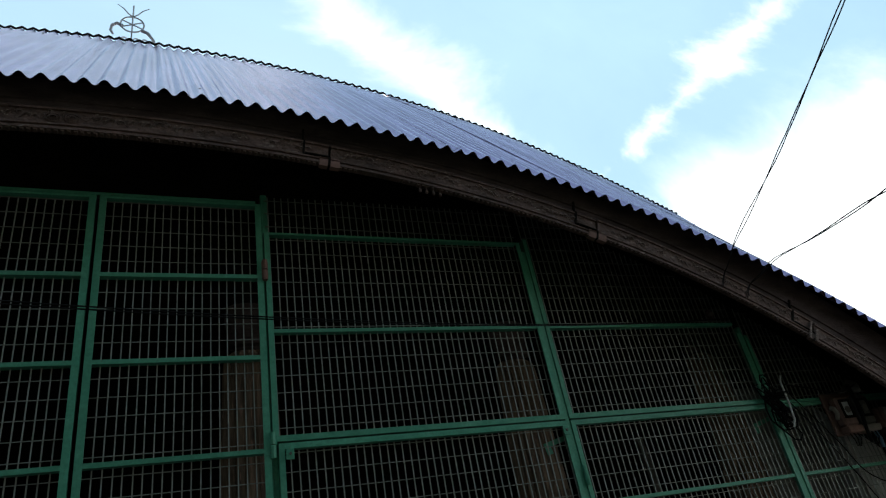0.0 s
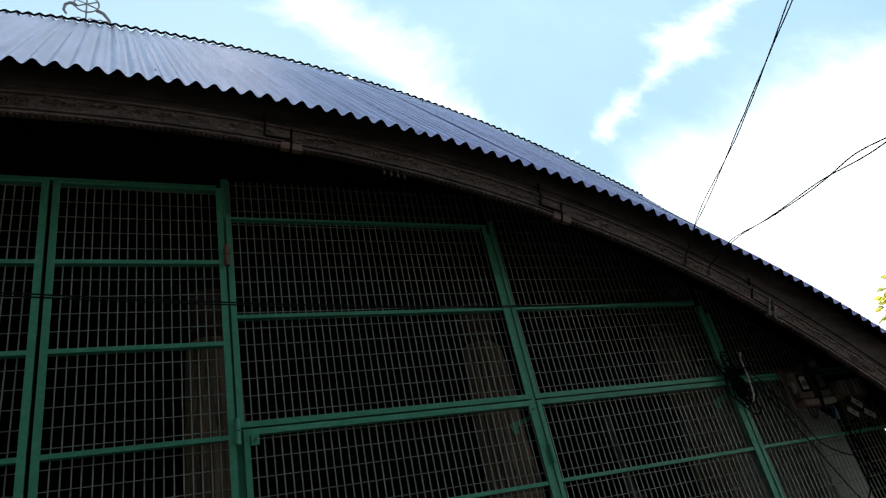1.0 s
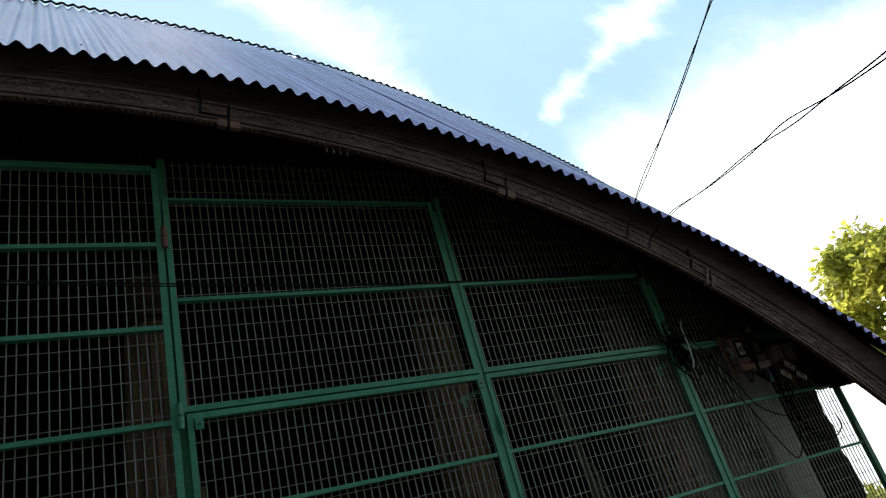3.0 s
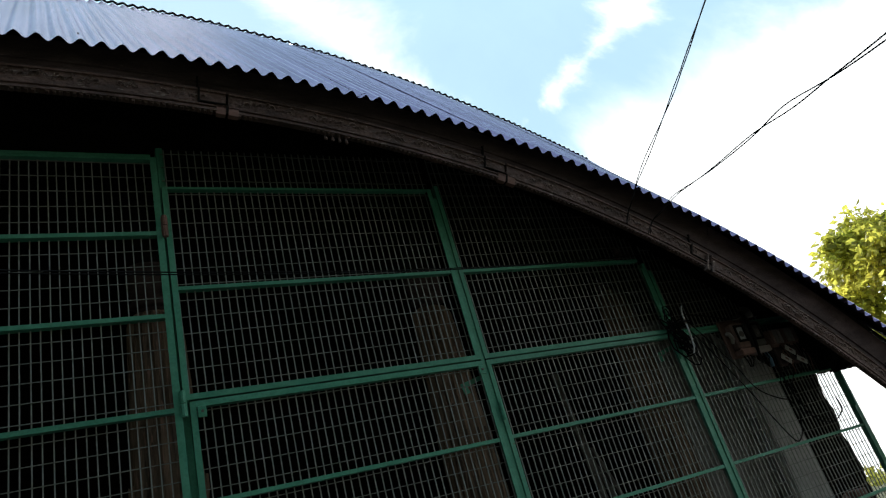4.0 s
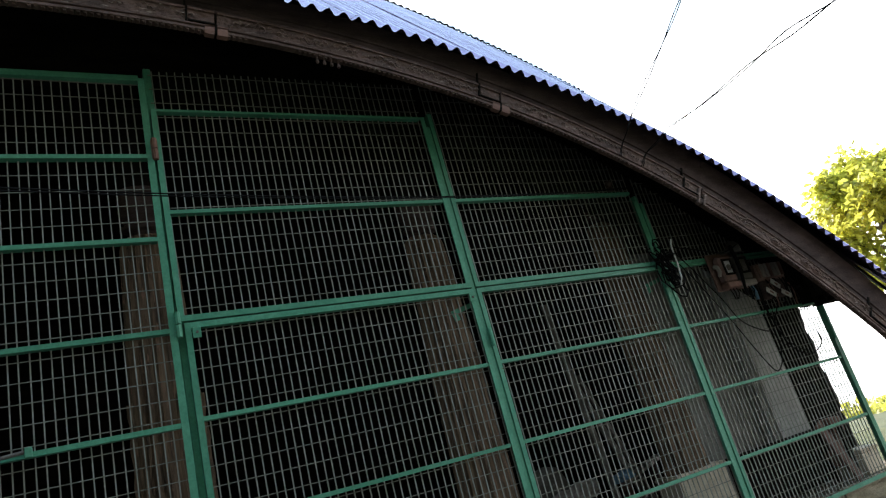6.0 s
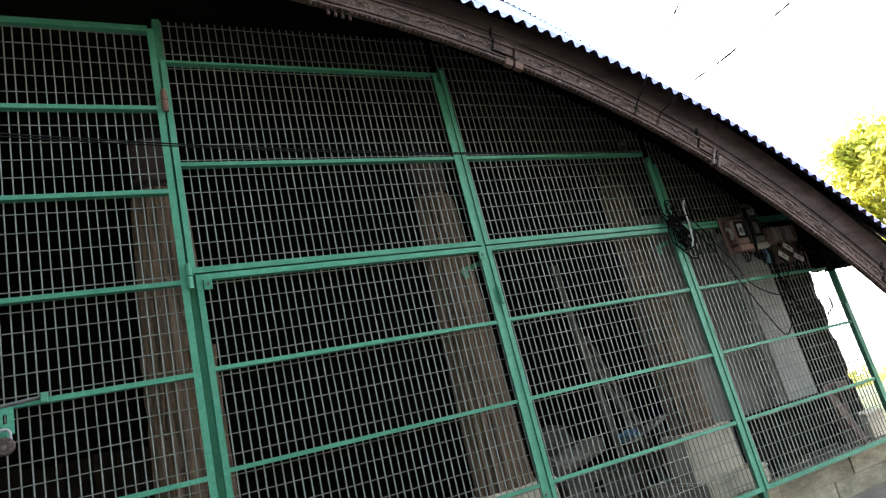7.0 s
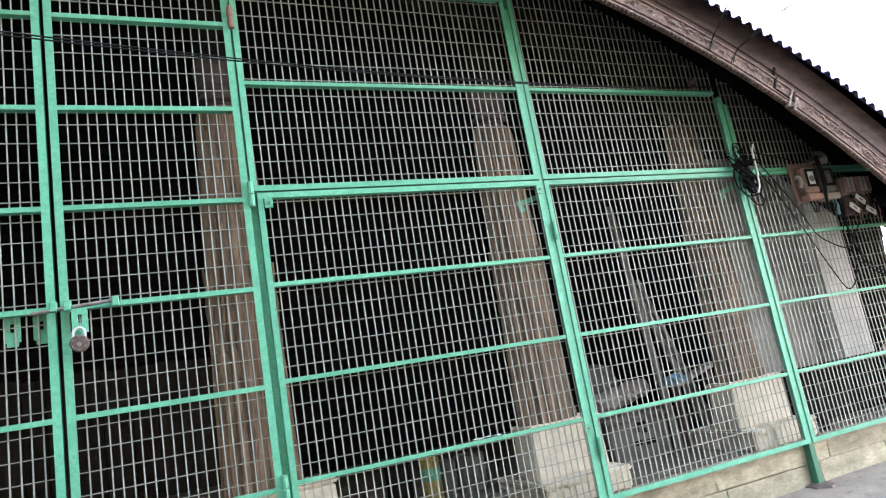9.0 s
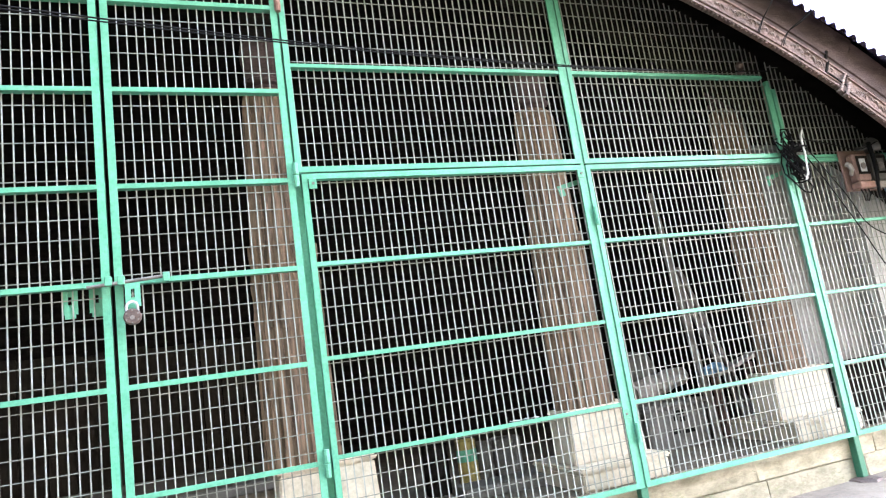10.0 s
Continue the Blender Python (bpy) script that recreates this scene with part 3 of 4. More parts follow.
def wire_mesh(x0, x1, z0, z1, parent, y=0.012, clip=False):
    verts, faces, made = [], [], []

    def rod(a, b, r):
        a, b = Vector(a), Vector(b)
        d = (b - a).normalized()
        s = Vector((0, 1, 0))
        t = d.cross(s)
        base = len(verts)
        for p in (a, b):
            for q in (s + t, t - s, -s - t, s - t):
                verts.append(p + q * r * 0.75)
        for k in range(4):
            faces.append((base + k, base + (k + 1) % 4, base + 4 + (k + 1) % 4, base + 4 + k))

    ph = random.random() * 6
    def bulge(x, z):
        return y + 0.006 * noise.noise((x * 2.1, z * 2.1, ph))

    def limit(x):
        return min(z1, arch(x - XC) + 0.30) if clip else z1
    n = int((x1 - x0) / MESH_X)
    gap = (x1 - x0 - n * MESH_X) / 2
    for i in range(n + 1):
        x = x0 + gap + i * MESH_X + random.uniform(-0.0012, 0.0012)
        top = limit(x)
        k = max(1, int((top - z0) / 0.35))
        pts = [(x + 0.002 * noise.noise((x * 3, j * 0.9, ph)), bulge(x, z0 + (top - z0) * j / k), z0 + (top - z0) * j / k) for j in range(k + 1)]
        for a, b in zip(pts, pts[1:]):
            rod(a, b, WIRE_R)
    made.append(raw("wire_grid", verts, faces, WIRE, parent, "grey welded upright wires"))
    verts, faces = [], []
    z = z0 + MESH_Z * 0.7
    while z < z1 - 0.01:
        xs = [x0 + (x1 - x0) * j / 13 for j in range(14)]
        for a, b in zip(xs, xs[1:]):
            if z < min(limit(a), limit(b)) + 0.02:
                rod((a, bulge(a, z) - 0.005, z + 0.002 * noise.noise((a, z, ph))), (b, bulge(b, z) - 0.005, z + 0.002 * noise.noise((b, z, ph))), WIRE_R * 0.74)
        z += MESH_Z
    made.append(raw("cross_wire_grid", verts, faces, CROSS, parent, "cross wires with shade put into their colour"))
    for m in made:
        m["kind"] = "stuff"
    return made


def angle_bar(x0, x1, z0, z1, y0=-0.016, depth=0.034, flange="low"):
    """An L-shaped steel bar: a face and a leg that goes back."""
    bm = bmesh.new()
    t = 0.005
    box(bm, x0, x1, y0, y0 + t, z0, z1)
    if x1 - x0 > z1 - z0:
        box(bm, x0, x1, y0 + t, y0 + depth, z0, z0 + t)
    else:
        box(bm, x0, x0 + t, y0 + t, y0 + depth, z0, z1) if flange == "low" else box(bm, x1 - t, x1, y0 + t, y0 + depth, z0, z1)
    return bm


def lug(x, z, parent):
    bm = boxes((x, x + 0.034, -0.024, -0.018, z - 0.045, z), bevel=0.002)
    l = part("lug", bm, GREEN, parent)
    bm = bmesh.new()
    tube(bm, [(x + 0.018, -0.0245, z - 0.022), (x + 0.018, -0.030, z - 0.022)], 0.006, 6)
    return [l, part("bolt", bm, STEEL, l)]


def panel(label, x0, x1, z0, z1, rails, top, clip=False, lugs=(), group="mesh fences"):
    w = 0.024
    p = thing("mesh_fence", label, "fence", ((x0 + x1) / 2, 0, z0), group)
    o = Vector(p.location)
    made = []
    tz = min(z1, arch(x0 - XC) + 0.1) if clip else z1
    made.append(part("stile", angle_bar(x0, x0 + w, z0, tz), GREEN, p))
    tz = min(z1, arch(x1 - XC) + 0.1) if clip else z1
    made.append(part("stile", angle_bar(x1 - w, x1, z0, tz, flange="high"), GREEN, p))
    for z in rails:
        made.append(part("rail", angle_bar(x0 + w, x1 - w, z - 0.0085, z + 0.0085, -0.012), GREEN, p))
    if not clip:
        made.append(part("top_rail", angle_bar(x0 + w, x1 - w, z1 - (0.012 if z1 > 2 else w), z1), GREEN, p))
    made.append(part("bottom_rail", angle_bar(x0 + w, x1 - w, z0, z0 + w), GREEN, p))
    made.extend(wire_mesh(x0 + 0.01, x1 - 0.01, z0 + 0.006, top, p, 0.012, clip))
    for q in lugs:
        made += lug(*q, p)
    for m in made:
        m.data.transform(Matrix.Translation(-o))
    return p


MID = 1.744


def fence_half(mirror):
    """The panels and posts of one side of the gate."""
    def X(x):
        return 2 * XC - x if mirror else x

    def put(label, a, b, *rest):
        a, b = sorted((X(a), X(b)))
        return panel(label, a, b, *rest)
    for x, z1, mat in ((-0.004, 3.0, GREEN), (1.394, 2.70, GREEN), (2.757, 2.22, GREEN), (4.150, 1.45, GREEN)):
        post = thing("fence_post", "green painted steel fence post with a grooved face" if x < 4 else "slim green painted end post of the fence", "fence post", (X(x), 0, GROUND), "fence posts")
        if x < 0.5:
            part("shaft", boxes((-0.020, 0.012, 0.020, 0.060, 0, z1 - GROUND), bevel=0.003), mat, post)
        else:
            part("shaft", boxes((-0.012, 0.012, -0.010, 0.034, 0, z1 - GROUND), bevel=0.003), mat, post)
        if 0.5 < x < 2 and not mirror:
            for z in (1.46, 0.42):
                bm = bmesh.new()
                tube(bm, [(0.014, -0.026, z), (0.014, -0.026, z + 0.09)], 0.010, 8)
                part("sleeve", bm, GREEN, post)
        if 0.5 < x < 3 and not mirror:
            bm = boxes((-0.135, 0.030, 0.040, 0.046, -0.012, 0.012), (-0.135, -0.105, 0.040, 0.046, -0.045, -0.0122))
            lever = part("latch_lever", bm, GREEN, post)
            lever.matrix_basis = pose(0, 0, 1.672 - GROUND, 0, -14, 0)
        if x > 0.5:
            part("foot_plate", boxes((-0.02, 0.02, -0.012, 0.030, -0.004, 0.22), bevel=0.003), GREEN_DARK, post)
            if not mirror:
                bm = bmesh.new()
                lathe(bm, [(0.105, -0.02), (0.085, 0.004), (0.05, 0.010), (0.02, 0.012)], 14, 0.16)
                part("mortar_collar", bm, LOCKMAT, post, "stained mortar collar")
    name = "green steel fence frame with welded wire mesh"
    put(name + " under the arch", -0.018, 1.381, MID + 0.004, 2.756, [2.241], 2.98, False)
    put(name, 0.002, 1.381, 0.19, MID - 0.004, [1.348, 0.958, 0.570], MID - 0.01, False, () if mirror else ((0.028, MID - 0.028), (1.349, MID - 0.028), (1.349, 0.548)))
    put(name + " under the curved eaves", 1.407, 2.744, MID + 0.004, 3.0, [2.241], 3.0, True)
    put(name, 1.407, 2.744, 0.19, MID - 0.004, [1.350, 0.957, 0.569], MID - 0.01, False)
    put(name + " beside the meter boxes", 2.770, 4.13, 0.19, 2.45, [1.749, 1.728, 1.350, 0.957, 0.569], 2.45, True)


def gate_leaf(x0, x1, hinge):
    g = thing("gate_leaf", "green steel gate leaf filled with welded wire mesh", "gate", ((x0 + x1) / 2, 0, 0.16), "gate leaves")
    o = Vector(g.location)
    w, z0, z1 = 0.028, 0.16, 2.918
    made = [part("stile", angle_bar(x0, x0 + w, z0, z1), GREEN, g), part("stile", angle_bar(x1 - w, x1, z0, z1, flange="high"), GREEN, g),
            part("top_rail", angle_bar(x0 + w, x1 - w, z1 - 0.014, z1), GREEN, g), part("bottom_rail", angle_bar(x0 + w, x1 - w, z0, z0 + w), GREEN, g)]
    for z in (2.514, 2.118, 1.715, 1.338, 0.947, 0.559):
        made.append(part("rail", angle_bar(x0 + w, x1 - w, z - 0.0095, z + 0.0095, -0.014), GREEN, g))
    made.extend(wire_mesh(x0 + 0.012, x1 - 0.012, z0 + 0.006, z1 - 0.006, g))
    for z in (2.545, 1.735, 0.56):
        bm = bmesh.new()
        tube(bm, [(hinge, -0.026, z - 0.055), (hinge, -0.026, z - 0.004)], 0.012, 8)
        tube(bm, [(hinge, -0.026, z), (hinge, -0.026, z + 0.05)], 0.012, 8)
        box(bm, hinge - 0.014, hinge + 0.014, -0.022, -0.0165, z - 0.045, z + 0.045)
        made.append(part("hinge", bm, REDWOOD if z > 2 else GREEN, g))
    for m in made:
        m.data.transform(Matrix.Translation(-o))
    return g


fence_half(False)
fence_half(True)
gate_leaf(-0.730, -0.028, -0.022)
gate_leaf(-1.452, -0.745, -1.458)


def gate_lock():
    b = thing("slide_bolt", "steel slide bolt with green hasp plates on the gate", "bolt", (-0.72, -0.03, 1.34))
    bm = bmesh.new()
    tube(bm, [(-0.10, -0.006, -0.016), (0.18, -0.006, 0.008)], 0.007, 8)
    part("rod", bm, STEEL, b)
    for x in (-0.028, 0.015, 0.17):
        part("keeper", boxes((x - 0.012, x + 0.012, -0.016, 0.012, -0.016, 0.020), bevel=0.003), GREEN, b)
    for x, y in ((0.052, -0.010), (-0.165, 0.050), (-0.075, 0.050)):
        bm = bmesh.new()
        box(bm, x - 0.026, x - 0.006, y, y + 0.005, -0.10, -0.012)
        box(bm, x + 0.006, x + 0.026, y, y + 0.005, -0.10, -0.012)
        box(bm, x - 0.0058, x + 0.0058, y, y + 0.005, -0.10, -0.065)
        box(bm, x - 0.0058, x + 0.0058, y, y + 0.005, -0.034, -0.012)
        box(bm, x - 0.018, x + 0.018, y, y + 0.005, -0.116, -0.1002)
        part("hasp_plate", bm, GREEN, b)
    lock = thing("padlock", "round rusty brown padlock hanging from the gate hasp", "padlock", (-0.672, -0.052, 1.20))
    bm = bmesh.new()
    n = 20
    ring = [(0.036 * math.cos(k * math.tau / n), 0.034 * math.sin(k * math.tau / n)) for k in range(n)]
    lay = []
    for y, s in ((-0.014, 0.86), (-0.010, 1), (0.010, 1), (0.014, 0.86)):
        lay.append([bm.verts.new((x * s, y, max(z * s, -0.033))) for x, z in ring])
    for a, c in zip(lay, lay[1:]):
        for k in range(n):
            bm.faces.new((a[k], a[(k + 1) % n], c[(k + 1) % n], c[k]))
    bm.faces.new(lay[0][::-1]), bm.faces.new(lay[-1])
    part("lock_body", bm, LOCKMAT, lock)
    bm = bmesh.new()
    tube(bm, [(-0.022, 0, 0.02), (-0.022, 0, 0.042)] + [(0.022 * math.cos(math.pi - a), 0, 0.042 + 0.022 * math.sin(a)) for a in (0.4, 0.8, 1.2, 1.57, 1.9, 2.3, 2.7)] + [(0.022, 0, 0.042), (0.022, 0, 0.02)], 0.0055, 8)
    part("shackle", bm, PALEMETAL, lock, "bright steel shackle")
    bm = bmesh.new()
    tube(bm, [(0, -0.0135, -0.004), (0, -0.0165, -0.004)], 0.009, 12)
    part("keyhole_cover", bm, STEEL, lock)
    lock.scale = (0.86, 0.9, 0.88)
    for k in range(6):
        a = 0.5 + k * math.tau / 6
        bm = bmesh.new()
        tube(bm, [(0.027 * math.cos(a), -0.0125, 0.026 * math.sin(a)), (0.027 * math.cos(a), -0.016, 0.026 * math.sin(a))], 0.004, 6)
        part("rivet", bm, STEEL, lock)


gate_lock()


def gate_lintel():
    g = thing("gate_lintel", "green steel bar across the top of the gate", "lintel", (XC, 0, 2.926))
    part("bar", angle_bar(-0.69, 0.69, 0.004, 0.018, 0.0, 0.034), GREEN, g)


gate_lintel()


# ---- columns on pedestals ----
def column():
    c = thing("wooden_column", "old brown fluted wooden column with rounded shoulder and neck", "column", (0, 0, 0.56), "columns")
    bm = bmesh.new()
    prof = [(0.170, 0.0), (0.170, 0.04), (0.165, 0.05), (0.160, 0.35), (0.148, 0.8), (0.132, 1.25), (0.126, 1.46), (0.121, 1.56), (0.112, 1.60), (0.082, 1.622)]
    lathe(bm, prof, 36, 0.12)
    part("shaft", bm, COLUMN, c)
    # neck and upper post are coloured darker, as the shade under the roof
    bm = bmesh.new()
    lathe(bm, [(0.068, 1.618), (0.070, 1.640), (0.098, 1.648), (0.104, 1.655), (0.104, 1.668), (0.088, 1.678), (0.096, 1.70), (0.110, 1.75), (0.114, 1.80), (0.106, 1.84), (0.095, 1.85)], 20)
    part("neck", bm, UPPERWOOD, c, "turned wooden neck with roof shade in its colour")
    bm = bmesh.new()
    lathe(bm, [(0.094, 1.851), (0.098, 1.90), (0.096, 2.25)], 16)
    part("upper_post", bm, DARKWOOD_SHADE, c, "upper post with roof shade in its colour")
    for z in (0.55,):
        bm = bmesh.new()
        for k in range(14):
            a = k * math.tau / 14
            r = 0.150
            tube(bm, [((r + 0.004 * math.sin(j * 1.9)) * math.cos(a + 0.05 * math.sin(j * 1.3 + k)), r * math.sin(a + 0.05 * math.sin(j * 1.3 + k)), z + j * 0.045) for j in range(9)], 0.007, 4)
        part("leaf_carving", bm, COLUMN, c)
    for o in c.children:
        for v in o.data.vertices:
            v.co.y *= 0.60
    return c


def pedestal():
    p = thing("column_pedestal", "whitewashed stepped concrete pedestal under a column", "pedestal", (0, 0, FLOOR_Z), "pedestals")

    def frustum(w0, w1, z0, z1, name):
        bm = bmesh.new()
        box(bm, -w0, w0, -w0, w0, z0, z1)
        for v in bm.verts:
            if v.co.z > (z0 + z1) / 2:
                v.co.x *= w1 / w0
                v.co.y *= w1 / w0
        if z1 > 0.12:
            for v in bm.verts:
                v.co.y = v.co.y * 0.45 - 0.035
        bmesh.ops.bevel(bm, geom=list(bm.edges), offset=0.008, segments=2, affect="EDGES")
        part(name, bm, CEMENT, p)
    frustum(0.245, 0.245, 0, 0.085, "plinth")
    frustum(0.255, 0.255, 0.085, 0.108, "plinth_cap")
    frustum(0.215, 0.205, 0.108, 0.345, "block")
    frustum(0.220, 0.216, 0.345, 0.370, "block_cap")
    return p


col, ped = column(), pedestal()
col.matrix_basis = pose(-0.062, 0.335, 0.535)
ped.matrix_basis = pose(0.020, 0.365, FLOOR_Z)
for i, x in enumerate((1.372, 2.735, -1.49, -2.89)):
    copy_thing(col, pose(x, 0.335, 0.56, 0, 0, 180 * (i % 2)))
    copy_thing(ped, pose(x + (0.040 if i != 1 else 0.015), 0.365, FLOOR_Z))
# the column beside the gate is taller on a lower pedestal
col.scale.z, ped.scale.z = 1.075, 0.933



# ---- curb of blocks under the fence ----
def curb():
    c = tagged(part("curb", boxes((-6.1, 4.62, 0.046, 0.139, GROUND - 0.1, 0.186)), MORTAR), "low curb of worn cream concrete blocks under the fence", "curb", kind="structure")
    rng = random.Random(5)
    for row, (z0, z1) in enumerate(((GROUND - 0.02, 0.078), (0.081, 0.190))):
        x = -1.9 + 0.21 * row
        while x < 4.5:
            n = rng.uniform(0.55, 0.85)
            bm = boxes((x + 0.0015, min(x + n - 0.0015, 4.6), 0.030 + rng.uniform(-0.004, 0.004), 0.135, z0, z1), bevel=0.005)
            for v in bm.verts:
                v.co += Vector((rng.uniform(-1, 1), rng.uniform(-1, 1), rng.uniform(-1, 0.2))) * 0.006
            part("block", bm, BLOCK, c)
            x += n


curb()


# ---- right-hand corner behind the fence ----
def corner_room():
    tagged(part("wall_partition", boxes((3.00, 3.74, 0.48, 0.58, FLOOR_Z, 2.2), bevel=0.004), PARTITION), "grey stained plaster partition behind the fence", "wall", kind="structure")
    bm = bmesh.new()
    box(bm, 3.69, 4.06, 0.37, 0.66, FLOOR_Z, 2.28)
    bmesh.ops.bevel(bm, geom=[e for e in bm.edges if abs(e.verts[0].co.z - e.verts[1].co.z) > 1], offset=0.035, segments=3, affect="EDGES")
    tagged(part("wall_pier", bm, PLASTER), "pale grey plastered wall pier with a rounded corner", "wall", kind="structure")
    # beam is added to darken the partition's top, where soffit shade falls
    tagged(part("beam", boxes((2.84, 4.10, 0.20, 0.29, 1.93, 2.24), bevel=0.006), DARKWOOD_SHADE), "added near-black beam standing in for soffit shade", "beam", kind="structure")
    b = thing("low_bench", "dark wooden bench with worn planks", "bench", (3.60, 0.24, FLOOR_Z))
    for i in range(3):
        part("plank", boxes((-0.55, 0.48, -0.09 + 0.06 * i, -0.036 + 0.06 * i, 0.34, 0.362), bevel=0.004), DARKWOOD_SHADE, b)
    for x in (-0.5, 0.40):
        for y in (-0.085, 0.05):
            part("leg", boxes((x, x + 0.045, y, y + 0.035, 0, 0.34), bevel=0.003), DARKWOOD_SHADE, b)
    part("back_board", boxes((-0.52, 0.45, 0.082, 0.10, 0.02, 0.335), bevel=0.003), DARKWOOD_SHADE, b)
    for x, y, z, turn, mat in ((4.02, 0.215, FLOOR_Z, 4, BLOCK), (4.00, 0.22, FLOOR_Z + 0.101, -5, REDWOOD), (4.03, 0.225, FLOOR_Z + 0.202, 9, METER), (4.04, 0.22, FLOOR_Z + 0.303, -4, REDWOOD)):
        q = thing("loose_brick", "loose weathered brick stacked behind the fence", "brick", (x, y, z), "loose bricks")
        q.rotation_euler.z = radians(turn)
        part("brick", boxes((-0.060, 0.060, -0.045, 0.045, 0, 0.10), bevel=0.006), mat, q)
    f = thing("footing_block", "pale concrete footing block with a projecting cap", "block", (4.19, 0.20, FLOOR_Z))
    part("body", boxes((-0.085, 0.10, -0.055, 0.06, 0, 0.135), bevel=0.006), CEMENT, f)
    part("cap", boxes((-0.095, 0.11, -0.065, 0.07, 0.1352, 0.165), bevel=0.006), CEMENT, f)
    p = thing("propped_plank", "short reddish plank propped behind the fence", "plank", (3.93, 0.10, FLOOR_Z))
    q = part("plank", boxes((-0.035, 0.035, -0.010, 0.010, 0, 0.43), bevel=0.004), METER, p)
    q.matrix_basis = pose(0, 0, 0.012, -3, -24, 0)


def hanging_eave():
    """Ragged board ends under the foot of the arch."""
    r = thing("rafter_end", "dark ragged rafter boards under the foot of the arch", "rafter", (0, 0, 0))
    rng = random.Random(9)
    for y0 in (-0.10, 0.02, 0.14):
        x = 3.93 + 0.1 * (y0 + 0.1)
        while x < 4.40 + 0.9 * (y0 + 0.1):
            w = rng.uniform(0.03, 0.09)
            low = 1.36 + 0.15 * (y0 + 0.1) + rng.uniform(-0.05, 0.05)
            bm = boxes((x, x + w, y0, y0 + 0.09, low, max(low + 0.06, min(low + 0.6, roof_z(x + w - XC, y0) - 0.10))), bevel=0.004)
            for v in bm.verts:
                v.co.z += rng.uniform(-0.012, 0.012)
            part("board_end", bm, DARKWOOD_SHADE, r)
            x += w + 0.002


corner_room()
hanging_eave()


def meter_boxes():
    """Two meters on one board, and a ribbed fuse box with tags beside them."""
    board = thing("meter_board", "brown wooden board carrying the electric meters", "board", (3.30, -0.03, 1.52))
    part("panel", boxes((-0.15, 0.16, 0.0, 0.014, 0.0, 0.25), bevel=0.004), METER, board)
    bm = bmesh.new()
    tube(bm, [(-0.125, -0.012, 0.16), (-0.125, -0.030, 0.15), (-0.118, -0.034, 0.12), (-0.122, -0.020, 0.09)], 0.016, 8, 0.012)
    part("bushing", bm, SACK, board, "pale ceramic bushing")
    bm = bmesh.new()
    tube(bm, [(-0.115, -0.02, 0.09), (-0.10, -0.045, 0.06), (-0.085, -0.04, 0.075), (-0.09, -0.03, 0.11)], 0.005, 6)
    part("wire", bm, BLACK, board)
    for x, glass, name in ((3.243, PALEMETAL, "old red-brown electric meter with a pale glass front"), (3.395, GREYBOX, "old grey-green electric meter beside a brown one")):
        m = thing("electric_meter", name, "meter", (x, -0.032, 1.535), "electric meters")
        part("case", boxes((-0.060, 0.060, -0.055, 0.0, 0.028, 0.200), bevel=0.012), METER if glass is PALEMETAL else GREYBOX, m)
        part("terminal_cover", boxes((-0.064, 0.064, -0.062, -0.002, -0.012, 0.027), bevel=0.006), REDWOOD if glass is PALEMETAL else SACK, m, "pale pink terminal cover")
        for a, c, u, w in ((-0.046, -0.028, 0.07, 0.180), (0.028, 0.046, 0.07, 0.180), (-0.0275, 0.0275, 0.07, 0.085), (-0.0275, 0.0275, 0.165, 0.180)):
            part("window_bar", boxes((a, c, -0.062, -0.0555, u, w), bevel=0.002), DARKWOOD_SHADE, m)
        part("glass", boxes((-0.027, 0.027, -0.058, -0.0555, 0.086, 0.164)), glass, m, "dusty meter glass")
        bm = bmesh.new()
        tube(bm, [(0, -0.0585, 0.120), (0, -0.063, 0.120)], 0.020, 12)
        part("dial", bm, STEEL, m)
        for k in (-0.03, 0.0, 0.03):
            bm = bmesh.new()
            tube(bm, [(k, -0.03, -0.011), (k + 0.006, -0.035, -0.045), (k * 0.4, -0.03, -0.085)], 0.004, 5)
            part("wire", bm, BLACK, m)
    hood = thing("cable_hood", "rounded grey cable entry hood over the meters", "hood", (3.40, -0.06, 1.755))
    bm = bmesh.new()
    lathe(bm, [(0.044, 0.0), (0.046, 0.03), (0.040, 0.055), (0.024, 0.074), (0.008, 0.082)], 14)
    part("dome", bm, GREYBOX, hood, smooth=True)
    bm = bmesh.new()
    tube(bm, [(-0.03, 0, 0.03), (-0.09, -0.01, 0.012), (-0.15, -0.01, 0.008)], 0.012, 8)
    part("spout", bm, GREYBOX, hood)
    lead = thing("meter_cable", "thick black cable running down between the meters", "cable", (3.32, -0.10, 1.60))
    bm = bmesh.new()
    tube(bm, [(0.03, 0.02, 0.20), (0.012, 0.0, 0.10), (0.0, -0.005, 0.0), (-0.006, 0.005, -0.09), (0.004, 0.015, -0.14)], 0.013, 8, 0.008)
    part("cable", bm, BLACK, lead)
    blue = thing("blue_cable", "short blue cable end hanging under the meters", "cable", (3.455, -0.04, 1.50))
    bm = bmesh.new()
    tube(bm, [(0, 0, 0.03), (0.006, -0.01, -0.02), (0.0, -0.008, -0.07)], 0.010, 8)
    part("cable", bm, BLUE, blue)
    k = thing("fuse_box", "brown ribbed fuse box with white paper tags", "fuse box", (3.635, -0.06, 1.44), "meter boxes")
    part("case", boxes((-0.135, 0.140, -0.020, 0.050, 0.100, 0.215), bevel=0.006), METER, k)
    # solid box; the dark of an open bay is put into its colour
    part("wire_bay", boxes((-0.125, 0.130, -0.008, 0.050, -0.02, 0.0995), bevel=0.006), UPPERWOOD, k, "solid wire bay with a hollow's shade in its colour")
